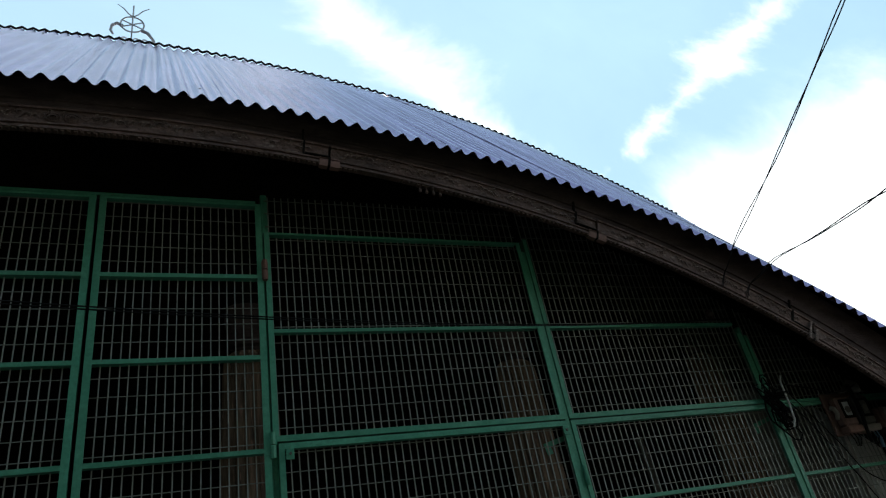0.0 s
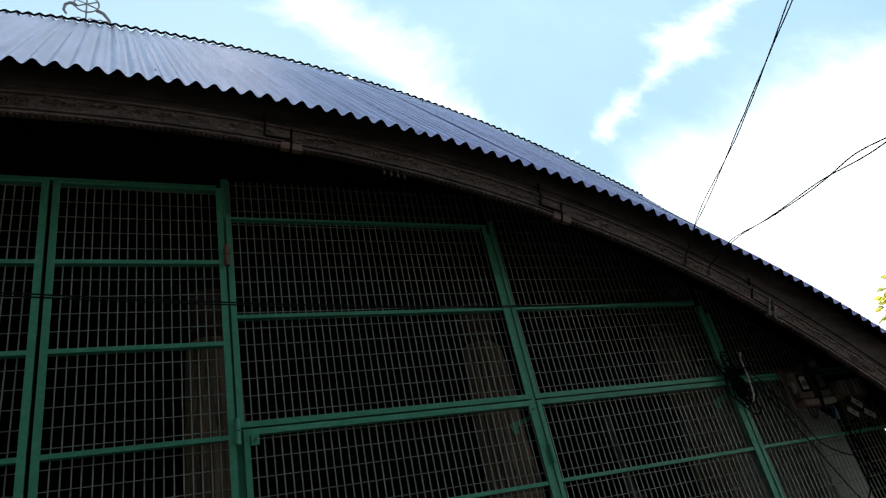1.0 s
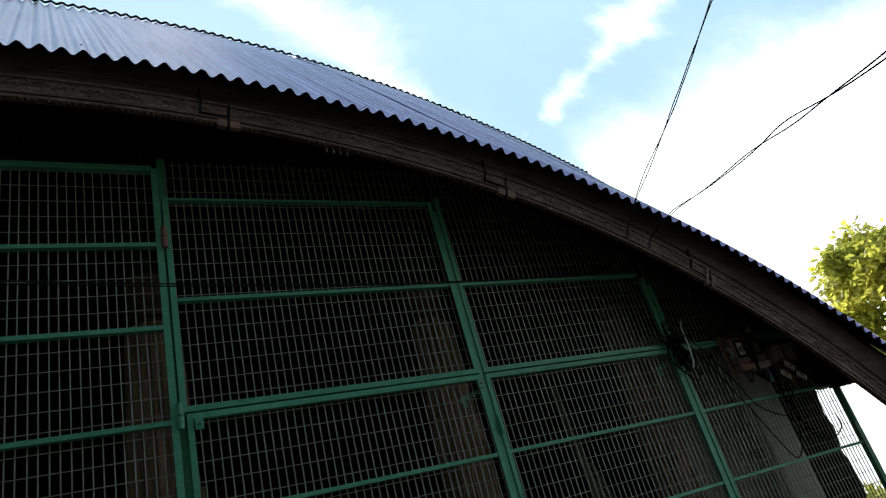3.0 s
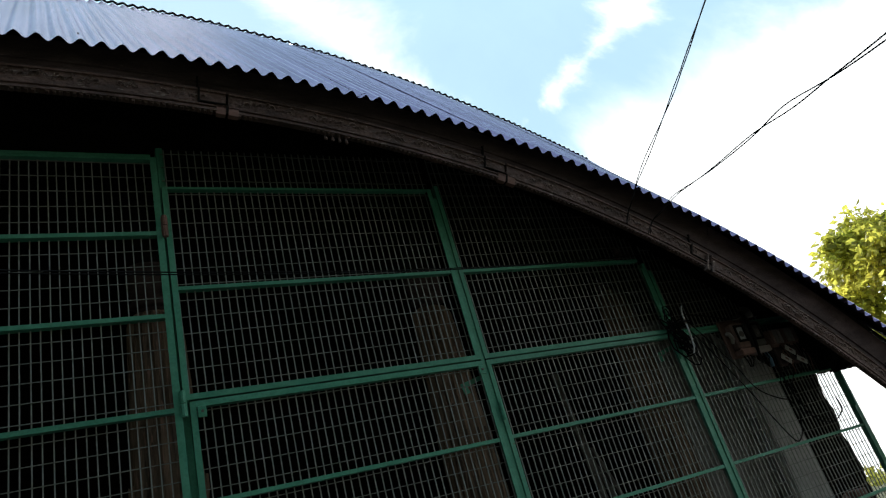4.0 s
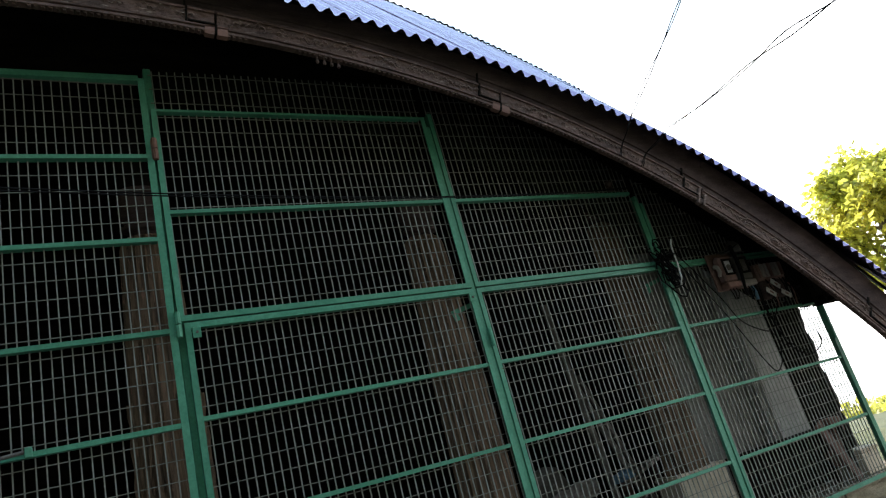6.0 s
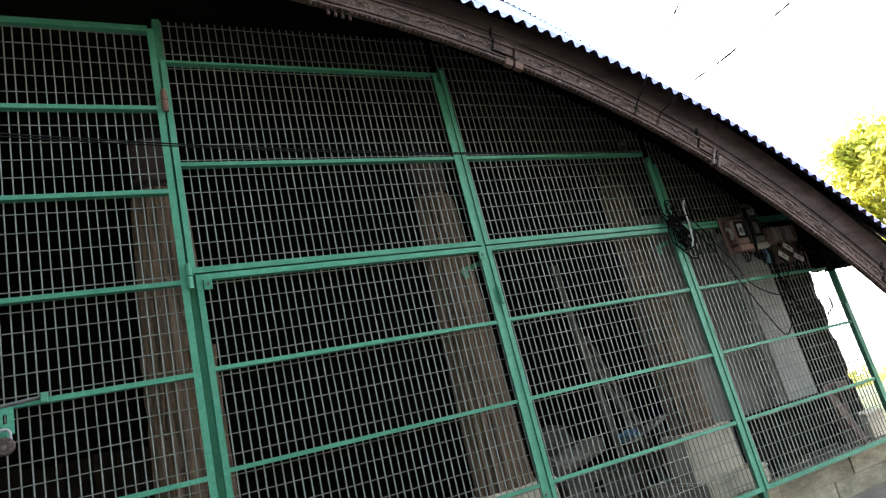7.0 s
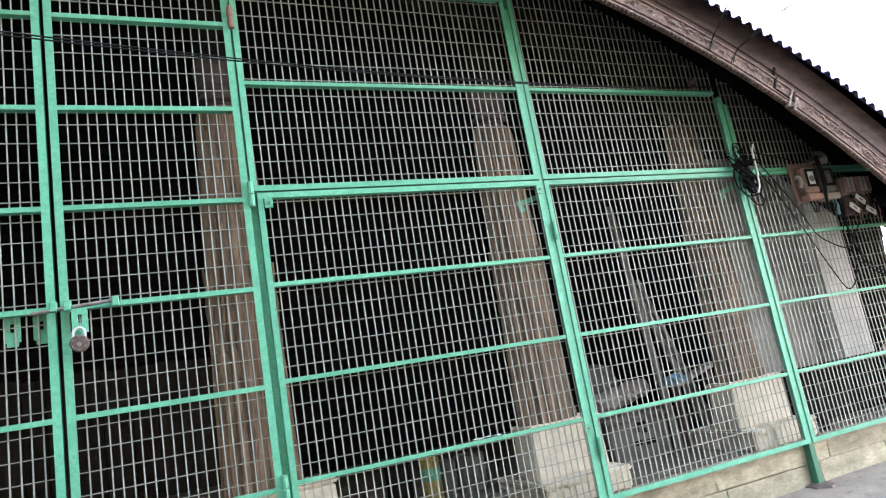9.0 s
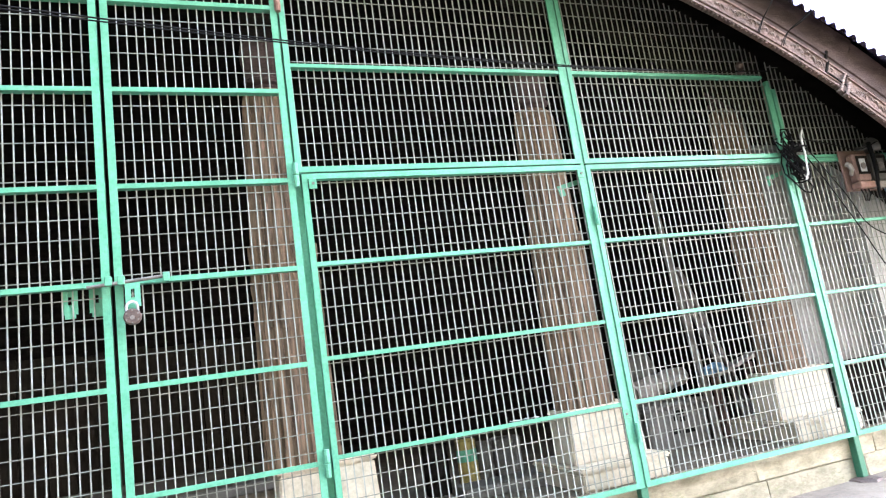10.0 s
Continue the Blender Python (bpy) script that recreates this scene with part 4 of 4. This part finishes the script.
    for i in range(7):
        part("rib", boxes((-0.130 + 0.0385 * i, -0.105 + 0.0385 * i, -0.036, -0.0205, 0.118, 0.212), bevel=0.004), SACK if i % 3 else METER, k)
    rng = random.Random(21)
    for i in range(9):
        a = rng.uniform(-0.10, 0.11)
        bm = bmesh.new()
        tube(bm, [(a, -0.02, 0.105), (a + rng.uniform(-0.03, 0.03), -0.035, 0.05), (a + rng.uniform(-0.04, 0.05), -0.03, -0.01), (a + rng.uniform(-0.02, 0.08), -0.015, -0.05 + rng.uniform(-0.04, 0.03))], rng.uniform(0.0025, 0.005), 5)
        part("wire", bm, BLACK if i % 3 else REDWOOD, k)
    for i in range(5):
        bm = bmesh.new()
        z = rng.uniform(0.0, 0.16)
        tube(bm, [(0.12, 0.0, z), (0.20, -0.02 + 0.02 * rng.random(), z + rng.uniform(-0.05, 0.02)), (0.28, 0.0, z - 0.05 + rng.uniform(-0.04, 0.04)), (0.36, 0.03, 0.03 - 0.02 * i)], rng.uniform(0.004, 0.008), 5)
        part("cable", bm, BLACK, k)
    for x, z, turn in ((-0.105, 0.012, 34), (-0.030, 0.062, 36), (0.040, -0.012, 30)):
        t = part("paper_tag", boxes((-0.043, 0.043, -0.002, 0.002, -0.017, 0.017)), WHITEPVC, k, "white paper tag")
        t.matrix_basis = pose(x, -0.045, z, 0, turn, 0)
        part("print_bar", boxes((-0.012, 0.016, -0.0035, -0.0025, -0.006, 0.006)), REDWOOD, t)


def cable_things():
    b = thing("cable_bundle", "tangle of black cables round the fence post", "cables", (2.72, -0.05, 1.70))
    rng = random.Random(3)
    for i in range(14):
        a, z = rng.random() * 6.3, rng.uniform(-0.07, 0.10)
        pts = []
        for j in range(13):
            t = j / 12 * math.tau * 1.15
            wob = noise.noise_vector((i * 3.1, t * 0.9, 0.5))
            pts.append((0.03 + (0.05 + 0.03 * math.sin(i * 2.3)) * math.cos(t + a) + 0.035 * wob.x, -0.012 + 0.028 * math.sin(t * 1.5 + i), z + (0.07 + 0.06 * math.sin(i * 1.7)) * math.sin(t + a * 0.7) + 0.04 * wob.z))
        bm = bmesh.new()
        tube(bm, pts, 0.0042, 6)
        part("cable_loop", bm, BLACK, b)
    w = thing("conduit", "bent white plastic conduit tied to the fence post", "conduit", (2.76, -0.115, 1.71))
    bm = bmesh.new()
    tube(bm, [(0.04, 0, 0.16), (0.015, -0.005, 0.12), (0.012, -0.005, 0.0), (0.0, -0.005, -0.09), (-0.02, 0, -0.13)], 0.0052, 8)
    part("pipe", bm, WHITEPVC, w)
    part("tie", boxes((-0.03, 0.04, -0.014, 0.10, 0.06, 0.068)), BLACK, w)
    for label, pts, r in (
            ("slack black cable hanging in a loop on the fence", [(2.86, -0.05, 1.74), (2.994, -0.04, 1.568), (3.157, -0.04, 1.302), (3.241, -0.04, 1.146), (3.33, -0.05, 0.985), (3.40, -0.05, 0.99), (3.47, -0.045, 1.073), (3.49, -0.05, 1.25), (3.47, -0.06, 1.58)], 0.0038),
            ("slack black cable hanging in a loop on the fence", [(2.88, -0.045, 1.80), (3.10, -0.05, 1.50), (3.20, -0.05, 1.33), (3.33, -0.05, 1.25), (3.46, -0.05, 1.22), (3.55, -0.05, 1.30), (3.66, -0.06, 1.44)], 0.0036),
            ("slack black cable hanging from the fuse box", [(3.52, -0.05, 1.56), (3.50, -0.05, 1.32), (3.58, -0.05, 1.10), (3.764, -0.04, 1.025), (3.92, -0.04, 1.08), (3.95, -0.02, 1.16)], 0.004),
            ("thin slack cable looping below the fuse box", [(3.51, -0.05, 1.43), (3.44, -0.05, 1.29), (3.49, -0.05, 1.15), (3.60, -0.05, 1.08), (3.71, -0.045, 1.02)], 0.0028),
            ("thin slack cable looping below the fuse box", [(3.57, -0.05, 1.42), (3.53, -0.05, 1.27), (3.59, -0.05, 1.12), (3.72, -0.05, 1.05), (3.86, -0.045, 1.06)], 0.0028),
            ("thin black cable between post and meter box", [(2.84, -0.06, 1.84), (3.05, -0.07, 1.80), (3.25, -0.08, 1.76), (3.40, -0.1, 1.80)], 0.004)):
        c = thing("hanging_cable", label, "cable", pts[0], "hanging cables")
        o = Vector(pts[0])
        fine = []
        for i in range(len(pts) - 1):
            p0, p1, p2, p3 = (Vector(pts[max(0, min(len(pts) - 1, i + d))]) for d in (-1, 0, 1, 2))
            for j in range(5):
                t = j / 5
                fine.append(0.5 * ((2 * p1) + (p2 - p0) * t + (2 * p0 - 5 * p1 + 4 * p2 - p3) * t * t + (3 * p1 - p0 - 3 * p2 + p3) * t ** 3) - o)
        fine.append(Vector(pts[-1]) - o)
        bm = bmesh.new()
        tube(bm, fine, r, 6)
        part("cable", bm, BLACK, c, smooth=True)
    # service lines from over the yard to the eaves, twisted of two strands
    for seed, pts in ((1, [(2.36, -0.365, 2.31), (2.40, -0.372, 2.38), (2.405, -0.44, 2.435), (2.41, -0.54, 2.522), (2.06, -1.17, 2.535), (1.61, -1.92, 2.56), (0.60, -3.65, 2.66), (-1.31, -6.98, 2.90)]),
                      (2, [(2.50, -0.365, 2.24), (2.56, -0.372, 2.32), (2.585, -0.44, 2.345), (2.62, -0.545, 2.39), (2.29, -1.02, 2.225), (1.87, -1.60, 2.04), (1.17, -2.60, 1.735), (0.1, -4.20, 1.65), (-1.70, -6.98, 2.30)])):
        c = thing("power_line", "twisted pair of black overhead power cables", "power line", pts[2], "power lines")
        o = Vector(pts[2])
        path = []
        for i in range(len(pts) - 1):
            p0, p1, p2, p3 = (Vector(pts[max(0, min(len(pts) - 1, i + d))]) for d in (-1, 0, 1, 2))
            n = 30 if i > 1 else 4
            for j in range(n):
                t = j / n
                path.append(0.5 * ((2 * p1) + (p2 - p0) * t + (2 * p0 - 5 * p1 + 4 * p2 - p3) * t * t + (3 * p1 - p0 - 3 * p2 + p3) * t ** 3))
        path.append(Vector(pts[-1]))
        for k in (0, math.pi):
            run, far = [], 0.0
            for i, q in enumerate(path):
                far += (q - path[i - 1]).length if i else 0
                gap = 0.003 + 0.012 * abs(noise.noise((far * 1.9, seed * 7.7, 0)))
                ang = far * 4.5 + 1.5 * noise.noise((far * 1.1, seed, 3)) + k
                run.append(q - o + Vector((math.cos(ang) * gap, 0, math.sin(ang) * gap)))
            bm = bmesh.new()
            tube(bm, run, 0.0025, 5)
            part("strand", bm, BLACK, c, smooth=True)
    c = thing("stretched_wire", "thin black wire stretched in front of the gate", "wire", (-1.6, -0.80, 2.06))
    o = Vector(c.location)
    for dz in (0.0, 0.012):
        bm = bmesh.new()
        tube(bm, [p - o for p in sag((-1.6, -0.80, 2.06 + dz), (2.75, -0.03, 2.27 + dz * 0.3), 0.085)], 0.0028, 5)
        part("strand", bm, BLACK, c)
    k = thing("cable_insulator", "small reddish cable insulator under the eaves", "insulator", (2.55, -0.03, 2.28))
    bm = bmesh.new()
    lathe(bm, [(0.012, -0.03), (0.024, -0.022), (0.016, 0.0), (0.024, 0.022), (0.012, 0.04)], 12)
    part("spool", bm, LOCKMAT, k)


meter_boxes()
cable_things()


# ---- things stored behind the fence ----
def inner_platform():
    p = thing("platform", "low grey concrete platform inside behind the gate", "platform", (-1.15, 1.85, FLOOR_Z))
    part("slab", boxes((-1.45, 1.40, -0.62, 0.70, 0.0, 0.20), bevel=0.008), FLOOR, p)
    part("edge", boxes((-1.47, 1.42, -0.65, -0.621, 0.15, 0.207), bevel=0.006), GREYBOX, p)
    # screen is added for a brownish area, darkened to blend into the hall's shade
    w = thing("low_screen", "added dark plank screen standing in for a brownish area", "screen", (-1.15, 2.46, FLOOR_Z + 0.20), "")
    rng = random.Random(14)
    x = -1.42
    while x < 1.34:
        n = rng.uniform(0.13, 0.19)
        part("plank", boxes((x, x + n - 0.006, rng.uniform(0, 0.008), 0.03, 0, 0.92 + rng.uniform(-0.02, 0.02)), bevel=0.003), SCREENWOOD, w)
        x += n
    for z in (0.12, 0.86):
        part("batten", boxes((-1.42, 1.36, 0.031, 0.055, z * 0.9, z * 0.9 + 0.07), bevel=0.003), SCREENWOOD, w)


inner_platform()


def stored_things():
    c = thing("grey_crate", "grey crate with dark printed marks", "crate", (2.17, 0.80, FLOOR_Z))
    part("body", boxes((-0.22, 0.22, -0.15, 0.15, 0.0, 0.27), bevel=0.01), GREYBOX, c)
    part("rim", boxes((-0.235, 0.235, -0.165, 0.165, 0.235, 0.262), bevel=0.006), GREYBOX, c)
    for x0, x1, z in ((-0.02, 0.05, 0.205), (-0.03, -0.005, 0.175), (0.015, 0.05, 0.165), (-0.05, 0.0, 0.10), (0.02, 0.11, 0.095)):
        part("print_bar", boxes((x0, x1, -0.153, -0.1505, z - 0.014, z + 0.014)), BLACK, c)
    s = thing("rolled_sack", "rolled pale woven sack lying on a crate", "sack", (2.17, 0.80, FLOOR_Z + 0.335))
    bm = bmesh.new()
    tube(bm, [(-0.20 + 0.045 * i, 0.012 * math.sin(i * 2.1), 0.006 * math.cos(i * 1.7) + 0.008 * i) for i in range(10)], 0.072, 12, 0.058)
    for v in bm.verts:
        v.co += Vector((0, 1, 1)) * 0.010 * noise.noise(v.co * 14)
    part("roll", bm, SACK, s)
    d = thing("grey_bundle", "grey cloth bundle on the stored crate", "bundle", (2.14, 0.92, FLOOR_Z + 0.37))
    bm = bmesh.new()
    bmesh.ops.create_icosphere(bm, subdivisions=3, radius=0.12)
    for v in bm.verts:
        v.co = Vector((v.co.x * 1.3, v.co.y * 0.6, v.co.z)) * (1 + 0.25 * noise.noise(v.co * 11))
        v.co.z = max(v.co.z, -0.1) + 0.1
    part("cloth", bm, GREYBOX, d, smooth=True)
    for x0, x1, z1, y1, w in ((2.46, 2.60, 1.85, 1.0, 0.05), (2.74, 2.60, 1.30, 0.95, 0.045), (2.80, 2.66, 1.30, 0.95, 0.03)):
        b = thing("leaning_board", "weathered board leaning behind the fence", "board", (x0, 0.66, FLOOR_Z), "leaning boards")
        bm = bmesh.new()
        box(bm, -w / 2, w / 2, 0, 0.02, 0, z1 - FLOOR_Z)
        for v in bm.verts:
            t = v.co.z / (z1 - FLOOR_Z)
            v.co.x += (x1 - x0) * t
            v.co.y += (y1 - 0.66) * t
        part("board", bm, GREYWOOD, b)
    t = thing("folding_trestle", "worn wooden trestle holding a short plank", "trestle", (2.62, 0.66, FLOOR_Z))
    b = part("plank", boxes((-0.20, 0.22, -0.04, 0.04, -0.012, 0.012), bevel=0.003), SACK, t)
    b.matrix_basis = pose(0.06, 0, 0.425, 0, -12, 8)
    for x in (-0.10, 0.17):
        part("leg", boxes((x - 0.015, x + 0.015, -0.03, 0.03, 0, 0.375 + (0.055 if x > 0 else 0)), bevel=0.002), CARVED, t)
    g = thing("blue_bag", "crumpled blue plastic bag on the plank", "bag", (2.52, 0.64, FLOOR_Z + 0.37))
    bm = bmesh.new()
    bmesh.ops.create_icosphere(bm, subdivisions=3, radius=0.066)
    for v in bm.verts:
        v.co = Vector((v.co.x * 1.25, v.co.y * 0.7, v.co.z * 0.62)) * (1 + 0.5 * noise.noise(v.co * 22))
        v.co.z = max(v.co.z + 0.045, 0.028 + 0.2 * v.co.x)
    part("bag", bm, BLUE, g)
    # cans and tins behind the middle panel
    for x, y, r, h, mat, lab in ((0.845, 0.75, 0.055, 0.27, YELLOW, "yellow labelled tin on the dusty floor"), (0.955, 0.78, 0.05, 0.24, GREYBOX, "grey tin on the dusty floor"),
                                 (1.10, 0.80, 0.085, 0.24, GREYBOX, "dented grey paint bucket on the floor"), (0.70, 0.86, 0.07, 0.26, DARKWOOD_SHADE, "dark old bucket on the floor")):
        k = thing("tin_can", lab, "tin", (x, y, FLOOR_Z), "stored tins")
        bm = bmesh.new()
        lathe(bm, [(r * 0.93, 0), (r, 0.008), (r, h - 0.01), (r * 1.04, h - 0.006), (r * 1.04, h), (r * 0.96, h), (r * 0.95, h - 0.012)], 18)
        part("body", bm, mat, k, smooth=False)
        if mat is YELLOW:
            bm = bmesh.new()
            lathe(bm, [(r * 1.006, 0.16), (r * 1.012, 0.162), (r * 1.012, 0.22), (r * 1.006, 0.222)], 18)
            part("label_band", bm, GREEN, k)
    k = thing("cardboard_tray", "flat grey tray lying on the floor", "tray", (0.98, 0.60, FLOOR_Z))
    part("tray", boxes((-0.26, 0.26, -0.10, 0.10, 0.0, 0.06), bevel=0.006), GREYBOX, k)
    n = thing("paper_scrap", "white paper scrap caught on the fence rail", "paper", (0.86, 0.01, 0.577))
    bm = bmesh.new()
    bmesh.ops.create_grid(bm, x_segments=10, y_segments=3, size=1)
    for v in bm.verts:
        v.co = Vector((v.co.x * 0.07, v.co.y * 0.016, 0.006 + 0.006 * noise.noise(v.co * 3)))
    part("paper", bm, WHITEPVC, n)


stored_things()


# ---- tree and greenery ----
def tree(x, y, h, r, seed, count, leaf):
    rng = random.Random(seed)
    t = thing("tree", "leafy tree with sunlit yellow-green crown", "tree", (x, y, GROUND - 0.06 - 0.062 * (math.hypot(x, y) - 9)), "trees")
    bm = bmesh.new()
    tube(bm, [(0, 0, 0), (0.05, 0.03, h * 0.3), (-0.04, 0.05, h * 0.55), (0, 0, h * 0.85)], 0.16, 9, 0.04)
    tips = []
    for i in range(16):
        a, z = i * 2.4 + rng.random(), h * (0.43 + 0.028 * i)
        rr = r * (0.85 - 0.025 * i) * rng.uniform(0.7, 1.05)
        e = Vector((math.cos(a) * rr, math.sin(a) * rr, z + rng.uniform(0.2, 0.7)))
        m = Vector((math.cos(a) * rr * 0.5, math.sin(a) * rr * 0.5, z + rng.uniform(0.0, 0.25)))
        tube(bm, [(0, 0, z - 0.2), m, e], 0.05, 6, 0.012)
        tips += [e, m.lerp(e, 0.5), m.lerp(e, 0.8)]
    tips += [Vector((rng.gauss(0, 0.3), rng.gauss(0, 0.3), h * rng.uniform(0.8, 1.0))) for _ in range(10)]
    part("trunk", bm, BARK, t)
    verts, faces = [], []
    per = count // len(tips)
    for c in tips:
        cl = rng.uniform(0.28, 0.48) * r * 0.62
        for _ in range(per):
            d = Vector((rng.gauss(0, 1), rng.gauss(0, 1), rng.gauss(0, 0.8)))
            p = c + d.normalized() * cl * rng.random() ** 0.45
            ax = Vector((rng.gauss(0, 1), rng.gauss(0, 1), rng.gauss(0, 0.7) - 0.3)).normalized()
            sd = ax.orthogonal().normalized()
            sd.rotate(Matrix.Rotation(rng.random() * 6.3, 3, ax))
            n = ax.cross(sd)
            k = leaf * rng.uniform(0.7, 1.3)
            b = len(verts)
            verts += [p, p + ax * k * 0.5 + sd * k * 0.27 + n * k * 0.08, p + ax * k, p + ax * k * 0.5 - sd * k * 0.27 + n * k * 0.08]
            faces += [(b, b + 1, b + 2), (b, b + 2, b + 3)]
    raw("crown", verts, faces, LEAF, t, "crown of many yellow-green leaves")


tree(13.4, 3.75, 4.95, 1.80, 4, 13000, 0.16)


def far_bushes():
    rng = random.Random(11)
    verts, faces = [], []
    for i in range(4000):
        a = rng.uniform(0.15, 1.15)
        d = rng.uniform(26, 38)
        p = Vector((math.cos(a) * d, math.sin(a) * d, -0.062 * (d - 9) - 0.1 + rng.random() ** 1.6 * (0.5 + 0.4 * noise.noise((a * 6, d * 0.1, 0)))))
        ax = Vector((rng.gauss(0, 1), rng.gauss(0, 1), rng.gauss(0.5, 1))).normalized()
        sd = ax.orthogonal().normalized()
        k = rng.uniform(0.25, 0.5)
        b = len(verts)
        verts += [p, p + ax * k * 0.5 + sd * k * 0.3, p + ax * k, p + ax * k * 0.5 - sd * k * 0.3]
        faces.append((b, b + 1, b + 2, b + 3))
    tagged(raw("hedge", verts, faces, LEAF), "distant sunlit yellow-green bushes at the field edge", "bushes", kind="stuff")


far_bushes()
